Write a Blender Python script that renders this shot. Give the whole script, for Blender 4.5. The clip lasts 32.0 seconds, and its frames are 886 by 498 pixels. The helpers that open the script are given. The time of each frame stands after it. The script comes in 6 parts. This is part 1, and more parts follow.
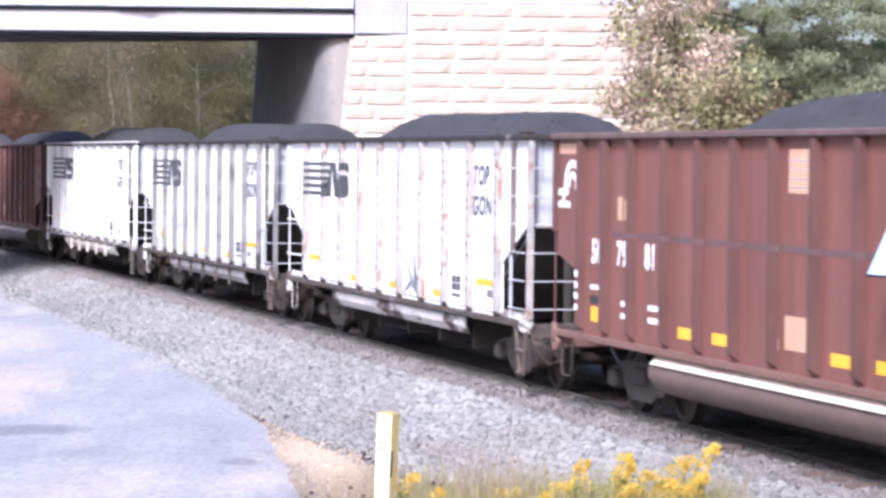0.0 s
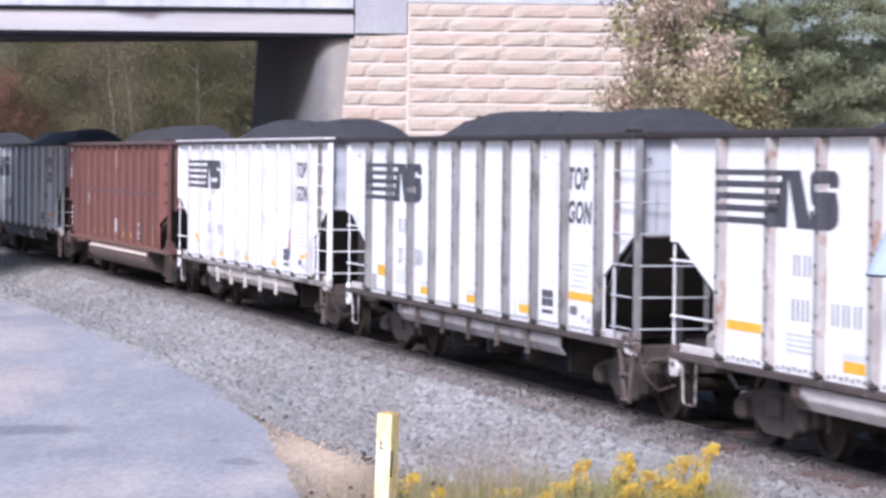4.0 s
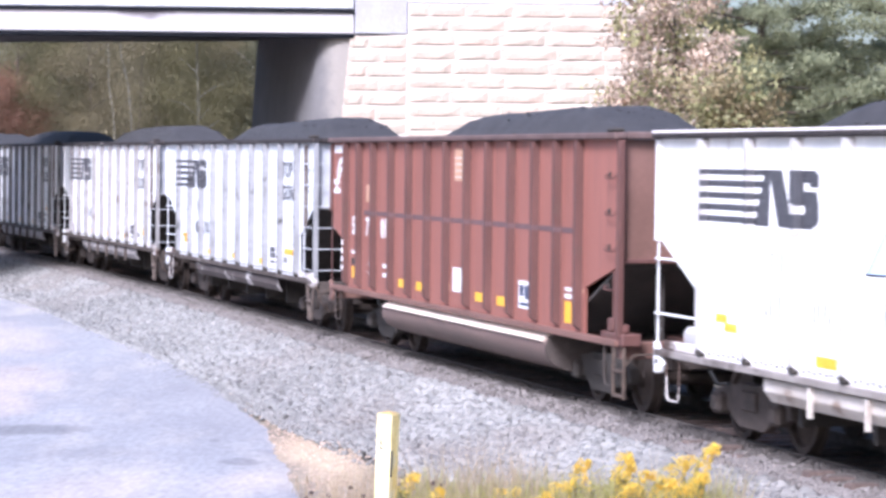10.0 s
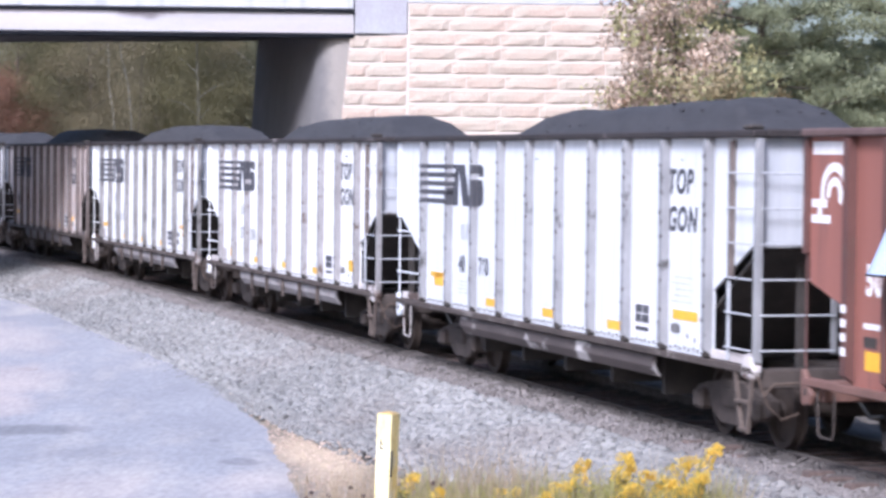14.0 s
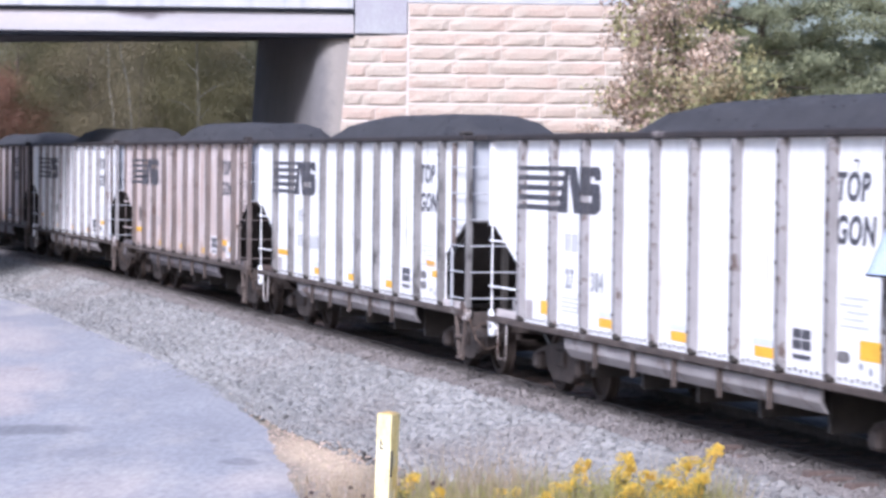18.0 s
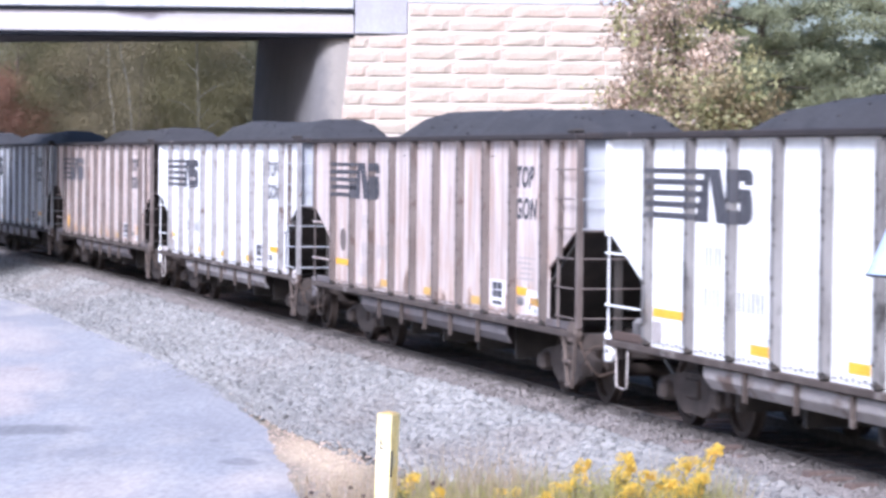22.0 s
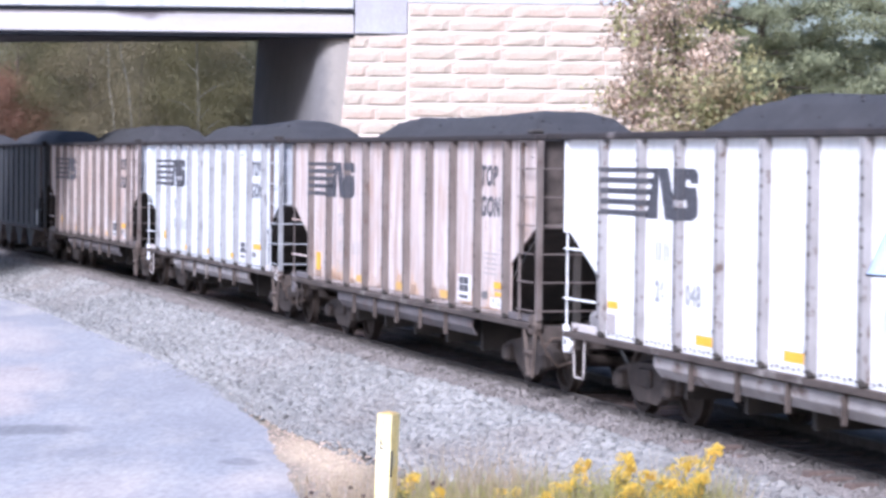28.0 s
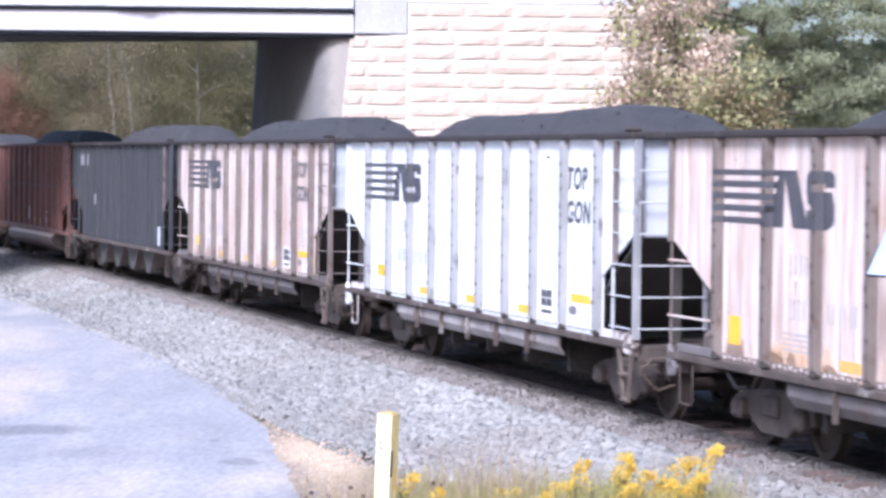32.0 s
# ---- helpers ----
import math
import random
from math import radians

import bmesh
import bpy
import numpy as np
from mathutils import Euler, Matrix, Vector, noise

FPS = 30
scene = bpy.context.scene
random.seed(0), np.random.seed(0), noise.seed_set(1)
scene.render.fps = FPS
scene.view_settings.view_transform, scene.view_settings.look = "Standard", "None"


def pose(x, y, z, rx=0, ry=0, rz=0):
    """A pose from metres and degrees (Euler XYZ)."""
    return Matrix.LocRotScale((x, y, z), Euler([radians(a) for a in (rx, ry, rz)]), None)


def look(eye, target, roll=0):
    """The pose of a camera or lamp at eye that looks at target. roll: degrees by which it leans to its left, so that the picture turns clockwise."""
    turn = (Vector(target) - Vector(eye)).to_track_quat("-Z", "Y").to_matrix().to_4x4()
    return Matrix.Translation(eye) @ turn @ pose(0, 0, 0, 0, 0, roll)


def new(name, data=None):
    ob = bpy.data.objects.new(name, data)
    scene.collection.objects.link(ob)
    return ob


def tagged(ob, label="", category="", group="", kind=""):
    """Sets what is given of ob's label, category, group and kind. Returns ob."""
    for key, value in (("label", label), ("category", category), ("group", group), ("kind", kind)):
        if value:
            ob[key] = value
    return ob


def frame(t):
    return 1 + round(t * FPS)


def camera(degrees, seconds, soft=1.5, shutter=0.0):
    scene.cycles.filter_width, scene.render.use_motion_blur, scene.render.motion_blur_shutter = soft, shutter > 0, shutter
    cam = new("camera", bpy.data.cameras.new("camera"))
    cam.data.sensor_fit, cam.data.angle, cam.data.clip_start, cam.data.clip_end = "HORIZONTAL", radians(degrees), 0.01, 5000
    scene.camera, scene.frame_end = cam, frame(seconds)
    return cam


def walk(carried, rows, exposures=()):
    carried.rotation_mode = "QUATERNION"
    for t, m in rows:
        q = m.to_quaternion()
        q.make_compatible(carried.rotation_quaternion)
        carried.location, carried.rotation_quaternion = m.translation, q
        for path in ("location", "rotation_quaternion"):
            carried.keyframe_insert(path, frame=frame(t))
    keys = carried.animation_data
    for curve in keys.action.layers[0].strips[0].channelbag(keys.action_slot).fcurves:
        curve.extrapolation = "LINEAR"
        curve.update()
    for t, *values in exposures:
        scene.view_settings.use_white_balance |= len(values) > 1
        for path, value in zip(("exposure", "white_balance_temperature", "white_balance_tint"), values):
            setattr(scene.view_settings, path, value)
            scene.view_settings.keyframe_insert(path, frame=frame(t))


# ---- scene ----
import itertools

# The camera stands on a bank beside the line and does not move.
EYE = (0.0, 0.0, 3.38)
cam = camera(18.556, 32.0, soft=3.1, shutter=0.5)
HOLD = look(EYE, (0.0, 100.0, 3.38 - 100 * math.tan(0.03296)), 0.636)
walk(cam, [(0.0, HOLD), (32.0, HOLD)],
     exposures=[(0.0, 0.66, 5680, 18), (1.0, 0.30, 5680, 18), (2.0, 0.10, 5650, 18), (3.0, 0.11, 5640, 18), (4.5, 0.12, 5640, 18), (6.0, 0.13, 5630, 18), (8.0, 0.11, 5620, 18), (9.0, 0.32, 5600, 18), (10.0, 0.66, 5600, 18), (11.0, 0.85, 5600, 18),
                (12.0, 0.84, 5600, 18), (13.0, 0.55, 5550, 18), (14.0, 0.35, 5550, 17), (17.0, 0.23, 5550, 17), (19.0, 0.27, 5560, 18), (21.0, 0.38, 5500, 17), (23.0, 0.58, 5480, 17), (25.0, 0.56, 5480, 17), (28.0, 0.48, 5470, 17), (29.0, 0.60, 5470, 17), (32.0, 0.63, 5470, 17)])

# ---- daylight: hazy low sun from behind the camera, to its left ----
SUN_TO = Vector((-0.40, -0.92, 0.90)).normalized()
world = bpy.data.worlds.new("sky")
scene.world = world
world.use_nodes = True
wn = world.node_tree.nodes
sky = wn.new("ShaderNodeTexSky")
sky.sky_type = "NISHITA"
sky.sun_disc = False
sky.sun_elevation = math.asin(SUN_TO.z)
sky.sun_rotation = math.atan2(SUN_TO.x, SUN_TO.y)
sky.dust_density = 3.2
wn["Background"].inputs["Strength"].default_value = 0.15
world.node_tree.links.new(sky.outputs[0], wn["Background"].inputs["Color"])
sun = new("sun", bpy.data.lights.new("sun", "SUN"))
sun.data.energy = 4.75
sun.data.angle = radians(18.0)
sun.data.color = (1.0, 0.96, 0.92)
sun.matrix_world = look((-40, -30, 40), (-40 - SUN_TO.x, -30 - SUN_TO.y, 40 - SUN_TO.z))


# ---- materials ----
def material(name, low, high, scale=4.0, stretch=(1, 1, 1), rough=0.7, metal=0.0, bump=0.25, grain=40.0,
             stain=None, stain_scale=1.0, stain_stretch=(1, 1, 1), stain_at=0.58, stain_soft=0.1, fine=0.18, per_island=0.0, gloss=0.5, grain_stretch=(1, 1, 1)):
    m = bpy.data.materials.new(name)
    m.use_nodes = True
    nt = m.node_tree
    n, l = nt.nodes, nt.links
    bsdf = n["Principled BSDF"]
    bsdf.inputs["Metallic"].default_value = metal
    bsdf.inputs["Specular IOR Level"].default_value = gloss
    tc = n.new("ShaderNodeTexCoord")
    oi = n.new("ShaderNodeObjectInfo")
    mul = n.new("ShaderNodeMath")
    mul.operation = "MULTIPLY"
    mul.inputs[1].default_value = 37.0
    l.new(oi.outputs["Random"], mul.inputs[0])
    add = n.new("ShaderNodeVectorMath")
    l.new(tc.outputs["Object"], add.inputs[0])
    l.new(mul.outputs[0], add.inputs[1])

    def noise_tex(sc, st, detail):
        mp = n.new("ShaderNodeMapping")
        mp.inputs["Scale"].default_value = st
        l.new(add.outputs[0], mp.inputs["Vector"])
        t = n.new("ShaderNodeTexNoise")
        t.inputs["Scale"].default_value = sc
        t.inputs["Detail"].default_value = detail
        t.inputs["Roughness"].default_value = 0.62
        l.new(mp.outputs[0], t.inputs["Vector"])
        return t.outputs[0]

    def ramp(fac, a, b, ca, cb):
        r = n.new("ShaderNodeValToRGB")
        r.color_ramp.elements[0].position, r.color_ramp.elements[1].position = a, b
        r.color_ramp.elements[0].color, r.color_ramp.elements[1].color = (*ca, 1), (*cb, 1)
        l.new(fac, r.inputs[0])
        return r.outputs[0]

    big = noise_tex(scale, stretch, 5)
    small = noise_tex(grain, grain_stretch, 3)
    col = ramp(big, 0.32, 0.68, low, high)
    if per_island:
        geo = n.new("ShaderNodeNewGeometry")
        hv = n.new("ShaderNodeHueSaturation")
        mr = n.new("ShaderNodeMapRange")
        mr.inputs["To Min"].default_value, mr.inputs["To Max"].default_value = 1 - per_island, 1 + per_island
        l.new(geo.outputs["Random Per Island"], mr.inputs["Value"])
        l.new(mr.outputs[0], hv.inputs["Value"])
        l.new(col, hv.inputs["Color"])
        col = hv.outputs[0]
    if stain:
        f = ramp(noise_tex(stain_scale, stain_stretch, 5), stain_at - stain_soft, stain_at + stain_soft, (0, 0, 0), (1, 1, 1))
        mx = n.new("ShaderNodeMix")
        mx.data_type = "RGBA"
        l.new(f, mx.inputs[0])
        l.new(col, mx.inputs[6])
        mx.inputs[7].default_value = (*stain, 1)
        col = mx.outputs[2]
    g = n.new("ShaderNodeMix")
    g.data_type, g.blend_type = "RGBA", "MULTIPLY"
    g.inputs[0].default_value = 1.0
    l.new(col, g.inputs[6])
    l.new(ramp(small, 0.3, 0.7, (1 - fine,) * 3, (1 + fine * 0.4,) * 3), g.inputs[7])
    l.new(g.outputs[2], bsdf.inputs["Base Color"])
    rr = n.new("ShaderNodeMapRange")
    rr.inputs["To Min"].default_value, rr.inputs["To Max"].default_value = max(0.05, rough - 0.12), min(1, rough + 0.12)
    l.new(big, rr.inputs["Value"])
    l.new(rr.outputs[0], bsdf.inputs["Roughness"])
    if bump:
        b = n.new("ShaderNodeBump")
        b.inputs["Strength"].default_value = bump
        b.inputs["Distance"].default_value = 0.02
        l.new(small, b.inputs["Height"])
        l.new(b.outputs[0], bsdf.inputs["Normal"])
    return m


STREAK = (3.5, 3.5, 0.22)
PAINT = {
    "white": material("white_paint", (0.74, 0.74, 0.76), (0.86, 0.86, 0.87), 1.5, STREAK, 0.5, 0, 0.08, 60, (0.42, 0.36, 0.33), 2.2, STREAK, 0.68, 0.07, 0.06),
    "streaked": material("streaked_white_paint", (0.73, 0.73, 0.74), (0.85, 0.85, 0.86), 1.8, STREAK, 0.55, 0, 0.08, 60, (0.20, 0.18, 0.17), 3.0, STREAK, 0.66, 0.06, 0.08),
    "rusty": material("rust_spotted_white_paint", (0.72, 0.71, 0.72), (0.85, 0.84, 0.84), 1.6, STREAK, 0.55, 0, 0.08, 60, (0.45, 0.25, 0.15), 3.2, STREAK, 0.67, 0.05, 0.08),
    "cool": material("grimed_bluish_white_paint", (0.58, 0.60, 0.64), (0.73, 0.745, 0.78), 1.6, STREAK, 0.55, 0, 0.08, 60, (0.24, 0.22, 0.22), 2.6, STREAK, 0.70, 0.07, 0.08),
    "pink": material("rust_washed_white_paint", (0.38, 0.30, 0.28), (0.73, 0.66, 0.65), 2.4, STREAK, 0.6, 0, 0.1, 60, (0.44, 0.29, 0.22), 1.5, (2.2, 2.2, 0.5), 0.60, 0.14, 0.1),
    "brown": material("red_brown_paint", (0.225, 0.088, 0.068), (0.295, 0.118, 0.092), 1.4, STREAK, 0.55, 0, 0.08, 60, (0.13, 0.07, 0.06), 2.0, STREAK, 0.68, 0.1, 0.08),
    "slate": material("slate_blue_paint", (0.030, 0.031, 0.037), (0.047, 0.048, 0.056), 1.4, STREAK, 0.6, 0, 0.08, 60, (0.075, 0.07, 0.066), 2.0, STREAK, 0.66, 0.1, 0.1),
}
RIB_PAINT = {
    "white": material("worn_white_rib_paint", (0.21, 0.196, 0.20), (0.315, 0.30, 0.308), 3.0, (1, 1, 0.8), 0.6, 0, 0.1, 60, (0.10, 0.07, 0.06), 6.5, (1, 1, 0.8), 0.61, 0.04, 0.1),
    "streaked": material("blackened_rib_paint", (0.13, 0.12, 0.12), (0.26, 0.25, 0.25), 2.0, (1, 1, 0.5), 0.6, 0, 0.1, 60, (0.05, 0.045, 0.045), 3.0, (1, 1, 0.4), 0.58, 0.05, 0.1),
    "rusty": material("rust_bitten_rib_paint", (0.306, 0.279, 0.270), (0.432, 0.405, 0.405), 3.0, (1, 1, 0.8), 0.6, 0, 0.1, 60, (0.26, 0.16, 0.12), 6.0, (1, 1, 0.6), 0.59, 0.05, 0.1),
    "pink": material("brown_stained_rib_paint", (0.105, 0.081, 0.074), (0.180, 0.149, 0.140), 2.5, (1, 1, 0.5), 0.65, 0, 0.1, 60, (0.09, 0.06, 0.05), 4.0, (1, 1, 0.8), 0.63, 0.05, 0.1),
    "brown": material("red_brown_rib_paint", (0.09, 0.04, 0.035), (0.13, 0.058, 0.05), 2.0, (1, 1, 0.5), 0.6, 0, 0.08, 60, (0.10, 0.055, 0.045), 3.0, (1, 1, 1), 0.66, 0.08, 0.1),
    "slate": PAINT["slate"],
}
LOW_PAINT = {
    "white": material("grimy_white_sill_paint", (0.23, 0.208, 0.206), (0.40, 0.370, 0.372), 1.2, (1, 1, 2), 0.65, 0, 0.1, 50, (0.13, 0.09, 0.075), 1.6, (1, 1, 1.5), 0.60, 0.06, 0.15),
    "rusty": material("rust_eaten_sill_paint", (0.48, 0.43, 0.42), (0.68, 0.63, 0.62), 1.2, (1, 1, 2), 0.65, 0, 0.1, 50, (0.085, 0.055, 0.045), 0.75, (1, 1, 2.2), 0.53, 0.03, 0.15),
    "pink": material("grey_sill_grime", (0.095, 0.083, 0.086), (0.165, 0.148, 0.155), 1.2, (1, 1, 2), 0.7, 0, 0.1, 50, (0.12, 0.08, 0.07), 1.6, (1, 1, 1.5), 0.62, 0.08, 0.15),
    "brown": material("grimy_and_shaded_brown", (0.14, 0.075, 0.06), (0.21, 0.11, 0.09), 1.2, (1, 1, 1), 0.6, 0, 0.1, 50),
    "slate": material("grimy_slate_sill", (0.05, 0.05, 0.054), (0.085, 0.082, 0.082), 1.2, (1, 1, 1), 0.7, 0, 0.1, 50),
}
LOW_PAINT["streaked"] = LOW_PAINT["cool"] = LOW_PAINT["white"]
PAINT["umber"] = material("dark_red_brown_paint", (0.145, 0.056, 0.045), (0.20, 0.08, 0.064), 1.4, STREAK, 0.55, 0, 0.08, 60, (0.11, 0.06, 0.05), 2.0, STREAK, 0.66, 0.1, 0.08)
RIB_PAINT["umber"], LOW_PAINT["umber"] = RIB_PAINT["brown"], LOW_PAINT["brown"]
PAINT["clean"], LOW_PAINT["clean"] = PAINT["white"], LOW_PAINT["rusty"]
RIB_PAINT["clean"] = material("chalky_white_rib_paint", (0.46, 0.44, 0.44), (0.60, 0.58, 0.59), 2.5, (1, 1, 0.6), 0.6, 0, 0.1, 60, (0.30, 0.26, 0.25), 4.0, (1, 1, 0.6), 0.66, 0.06, 0.1)
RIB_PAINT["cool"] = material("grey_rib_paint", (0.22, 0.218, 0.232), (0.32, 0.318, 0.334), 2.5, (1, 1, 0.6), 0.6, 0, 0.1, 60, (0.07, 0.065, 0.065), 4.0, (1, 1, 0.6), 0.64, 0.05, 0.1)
END_PAINT = material("pale_grey_end_paint", (0.41, 0.42, 0.455), (0.51, 0.52, 0.555), 2.0, STREAK, 0.6, 0, 0.1, 60, (0.2, 0.18, 0.17), 2.6, STREAK, 0.66, 0.08, 0.1)
CHORD = material("dark_rust_chord", (0.017, 0.013, 0.013), (0.040, 0.031, 0.031), 3, (1, 1, 1), 0.75, 0, 0.2, 50, (0.30, 0.26, 0.25), 1.2, (1, 1, 1), 0.7, 0.08)
BROWN_CHORD = material("dusty_brown_chord", (0.085, 0.050, 0.045), (0.145, 0.095, 0.090), 3, (1, 1, 1), 0.75, 0, 0.2, 50)
WHITE_CHORD = material("chalky_white_chord", (0.55, 0.50, 0.50), (0.72, 0.68, 0.68), 3, (1, 1, 1), 0.7, 0, 0.2, 50)
SOOT = material("sooty_steel", (0.030, 0.026, 0.024), (0.060, 0.050, 0.045), 3, (1, 1, 1), 0.85, 0, 0.3, 40)
STRAP = material("dusty_rust_brown_strap", (0.075, 0.055, 0.047), (0.145, 0.112, 0.096), 4, (1, 1, 1), 0.8, 0, 0.2, 40)
TRUCK = material("road_dusted_cast_steel", (0.044, 0.034, 0.030), (0.096, 0.075, 0.067), 4, (1, 1, 1), 0.85, 0, 0.35, 40)
WHEEL = material("brown_rust_wheel_steel", (0.032, 0.022, 0.019), (0.070, 0.052, 0.043), 5, (1, 1, 1), 0.75, 0.2, 0.2, 40)
COUPLER = material("rusty_cast_coupler", (0.055, 0.036, 0.028), (0.115, 0.08, 0.062), 5, (1, 1, 1), 0.8, 0, 0.4, 40)
HOSE = material("black_rubber", (0.012, 0.012, 0.012), (0.03, 0.03, 0.03), 5, (1, 1, 1), 0.6)
COAL = material("coal", (0.029, 0.028, 0.032), (0.052, 0.050, 0.056), 3, (1, 1, 1), 0.85, 0, 0.5, 22, None, per_island=0.12)
INK = material("faded_black_lettering", (0.045, 0.045, 0.055), (0.085, 0.085, 0.10), 3, STREAK, 0.6, 0, 0, 50)
GREY_INK = material("faint_grey_stencil", (0.235, 0.238, 0.26), (0.345, 0.348, 0.365), 3, STREAK, 0.6, 0, 0, 50)
FAINT_INK = material("worn_pale_stencil", (0.48, 0.49, 0.52), (0.60, 0.61, 0.63), 9, (1, 1, 1), 0.6, 0, 0, 50)
PINK_INK = material("faded_grey_stencil", (0.33, 0.30, 0.30), (0.45, 0.41, 0.41), 9, (1, 1, 1), 0.6, 0, 0, 50)
CHALK = material("white_lettering", (0.70, 0.68, 0.70), (0.84, 0.82, 0.83), 4, STREAK, 0.6, 0, 0, 50)
SMUDGE = material("dark_grey_stencil_smudge", (0.11, 0.105, 0.11), (0.22, 0.21, 0.215), 9, (1, 1, 1), 0.6, 0, 0, 50)
DULL_AMBER = material("grimy_amber_sheet", (0.56, 0.33, 0.09), (0.72, 0.44, 0.13), 6, (1, 1, 1), 0.5, 0, 0, 50)
AMBER = material("amber_reflective_sheet", (0.84, 0.40, 0.015), (0.93, 0.52, 0.04), 4, (1, 1, 1), 0.35, 0, 0, 50)
STENCIL_TAN = material("dusty_tan_notice", (0.50, 0.295, 0.195), (0.61, 0.38, 0.27), 3, (1, 1, 1), 0.6, 0, 0, 50)
BLUE_INK = material("blue_paint_scrawl", (0.035, 0.05, 0.1), (0.08, 0.1, 0.17), 4, (1, 1, 1), 0.5, 0, 0, 50)
BIRD_SCRAWL = material("dark_grey_blue_scrawl", (0.10, 0.11, 0.135), (0.19, 0.205, 0.235), 4, (1, 1, 1), 0.5, 0, 0, 50)
GREY_SCRAWL = material("grey_paint_scrawl", (0.20, 0.22, 0.26), (0.32, 0.34, 0.38), 4, (1, 1, 1), 0.5, 0, 0, 50)
RED_INK = material("red_paint_scrawl", (0.36, 0.15, 0.1), (0.5, 0.25, 0.18), 4, (1, 1, 1), 0.5, 0, 0, 50)
CONCRETE = material("weathered_concrete", (0.40, 0.40, 0.43), (0.55, 0.55, 0.58), 0.8, (1, 1, 1), 0.85, 0, 0.2, 30, (0.28, 0.28, 0.30), 0.7, (2, 2, 0.3), 0.66, 0.1)
# SOFFIT: concrete with the shade under the deck put into its colour
SOFFIT = material("shade_darkened_concrete", (0.082, 0.078, 0.084), (0.132, 0.126, 0.134), 0.8, (1, 1, 1), 0.9, 0, 0.2, 30)
FACE = material("stained_corner_lit_concrete", (0.135, 0.127, 0.130), (0.185, 0.175, 0.178), 0.8, (1, 1, 1), 0.9, 0, 0.2, 30, (0.14, 0.13, 0.135), 0.5, (1, 1, 0.3), 0.6, 0.15)
BEAM_PAINT = material("pale_painted_concrete", (0.36, 0.338, 0.350), (0.48, 0.457, 0.470), 0.5, (0.4, 1, 2), 0.7, 0, 0.1, 30, (0.50, 0.44, 0.44), 0.35, (0.5, 1, 2), 0.6, 0.12)
DARK_STEEL = material("dark_steel_strip", (0.006, 0.007, 0.010), (0.012, 0.013, 0.017), 2, (1, 1, 1), 0.8, gloss=0.1)
MORTAR = material("pale_cast_joint", (0.62, 0.56, 0.51), (0.72, 0.65, 0.60), 1.5, (1, 1, 1), 0.9, 0, 0.2, 30)
BLOCK = material("rock_faced_buff_concrete", (0.39, 0.328, 0.274), (0.525, 0.446, 0.380), 1.6, (0.5, 1, 3), 0.92, 0, 0.6, 22, (0.48, 0.36, 0.30), 0.45, (1, 1, 1), 0.56, 0.12, 0.15)
CHEEK = material("bluish_grey_concrete", (0.29, 0.275, 0.315), (0.39, 0.37, 0.415), 0.7, (1, 1, 0.5), 0.85, 0, 0.2, 30, (0.40, 0.40, 0.42), 0.6, (1, 1, 0.5), 0.6, 0.1)
SILL_RUST = material("rust_brown_sill_steel", (0.045, 0.033, 0.029), (0.10, 0.077, 0.068), 2.0, (1, 1, 2), 0.75, 0, 0.2, 50, (0.28, 0.25, 0.24), 1.6, (1, 1, 1), 0.66, 0.08)
RAIL = material("dusty_rusted_rail_steel", (0.075, 0.064, 0.060), (0.12, 0.104, 0.098), 5, (1, 1, 1), 0.9, 0.0, 0.2, 40, gloss=0.1)
RAILHEAD = material("coal_dusted_rail_head", (0.07, 0.060, 0.055), (0.11, 0.096, 0.09), 4, (1, 1, 1), 0.65, 0.0, 0, 40, gloss=0.2)
TIE = material("weathered_sleeper_wood", (0.070, 0.048, 0.042), (0.14, 0.10, 0.088), 3, (0.3, 3, 3), 0.9, 0, 0.5, 30)
BALLAST_BED = material("grey_crushed_stone", (0.18, 0.172, 0.166), (0.27, 0.26, 0.252), 16, (1, 1, 1), 0.95, 0, 1.0, 26, (0.15, 0.12, 0.10), 0.5, (1, 1, 1), 0.68, 0.12, 0.3)
STONE = material("loose_limestone_ballast", (0.192, 0.187, 0.184), (0.268, 0.262, 0.258), 0.35, (1, 0.35, 1), 0.95, 0, 0.2, 40, (0.20, 0.175, 0.165), 0.4, (1, 0.4, 1), 0.64, 0.14, 0.12, per_island=0.22, gloss=0.2)
DUST_STONE = material("brown_fouled_ballast", (0.160, 0.142, 0.136), (0.240, 0.217, 0.210), 1.2, (1, 1, 1), 0.95, 0, 0.3, 30, None, per_island=0.2, gloss=0.2)
DARK_BALLAST = material("dark_brown_ballast", (0.085, 0.075, 0.071), (0.135, 0.120, 0.114), 1.2, (1, 1, 1), 0.95, 0, 0.3, 30, None, per_island=0.2, gloss=0.2)
COAL_AND_SHADE = material("coal_and_shade_ballast", (0.048, 0.044, 0.042), (0.095, 0.087, 0.083), 6, (1, 1, 1), 0.95, 0, 0.8, 26, gloss=0.2)
DIRT_GRIT = material("pale_tan_grit", (0.36, 0.275, 0.22), (0.56, 0.44, 0.365), 0.8, (1, 0.4, 1), 0.95, 0, 0.2, 40, None, per_island=0.3, gloss=0.2)
ROAD = material("sun_bleached_asphalt", (0.240, 0.241, 0.266), (0.314, 0.314, 0.340), 0.75, (1, 0.28, 1), 0.85, 0, 0.12, 11, (0.40, 0.37, 0.36), 0.42, (1, 0.28, 1), 0.57, 0.09, 0.22, grain_stretch=(1, 0.3, 1))
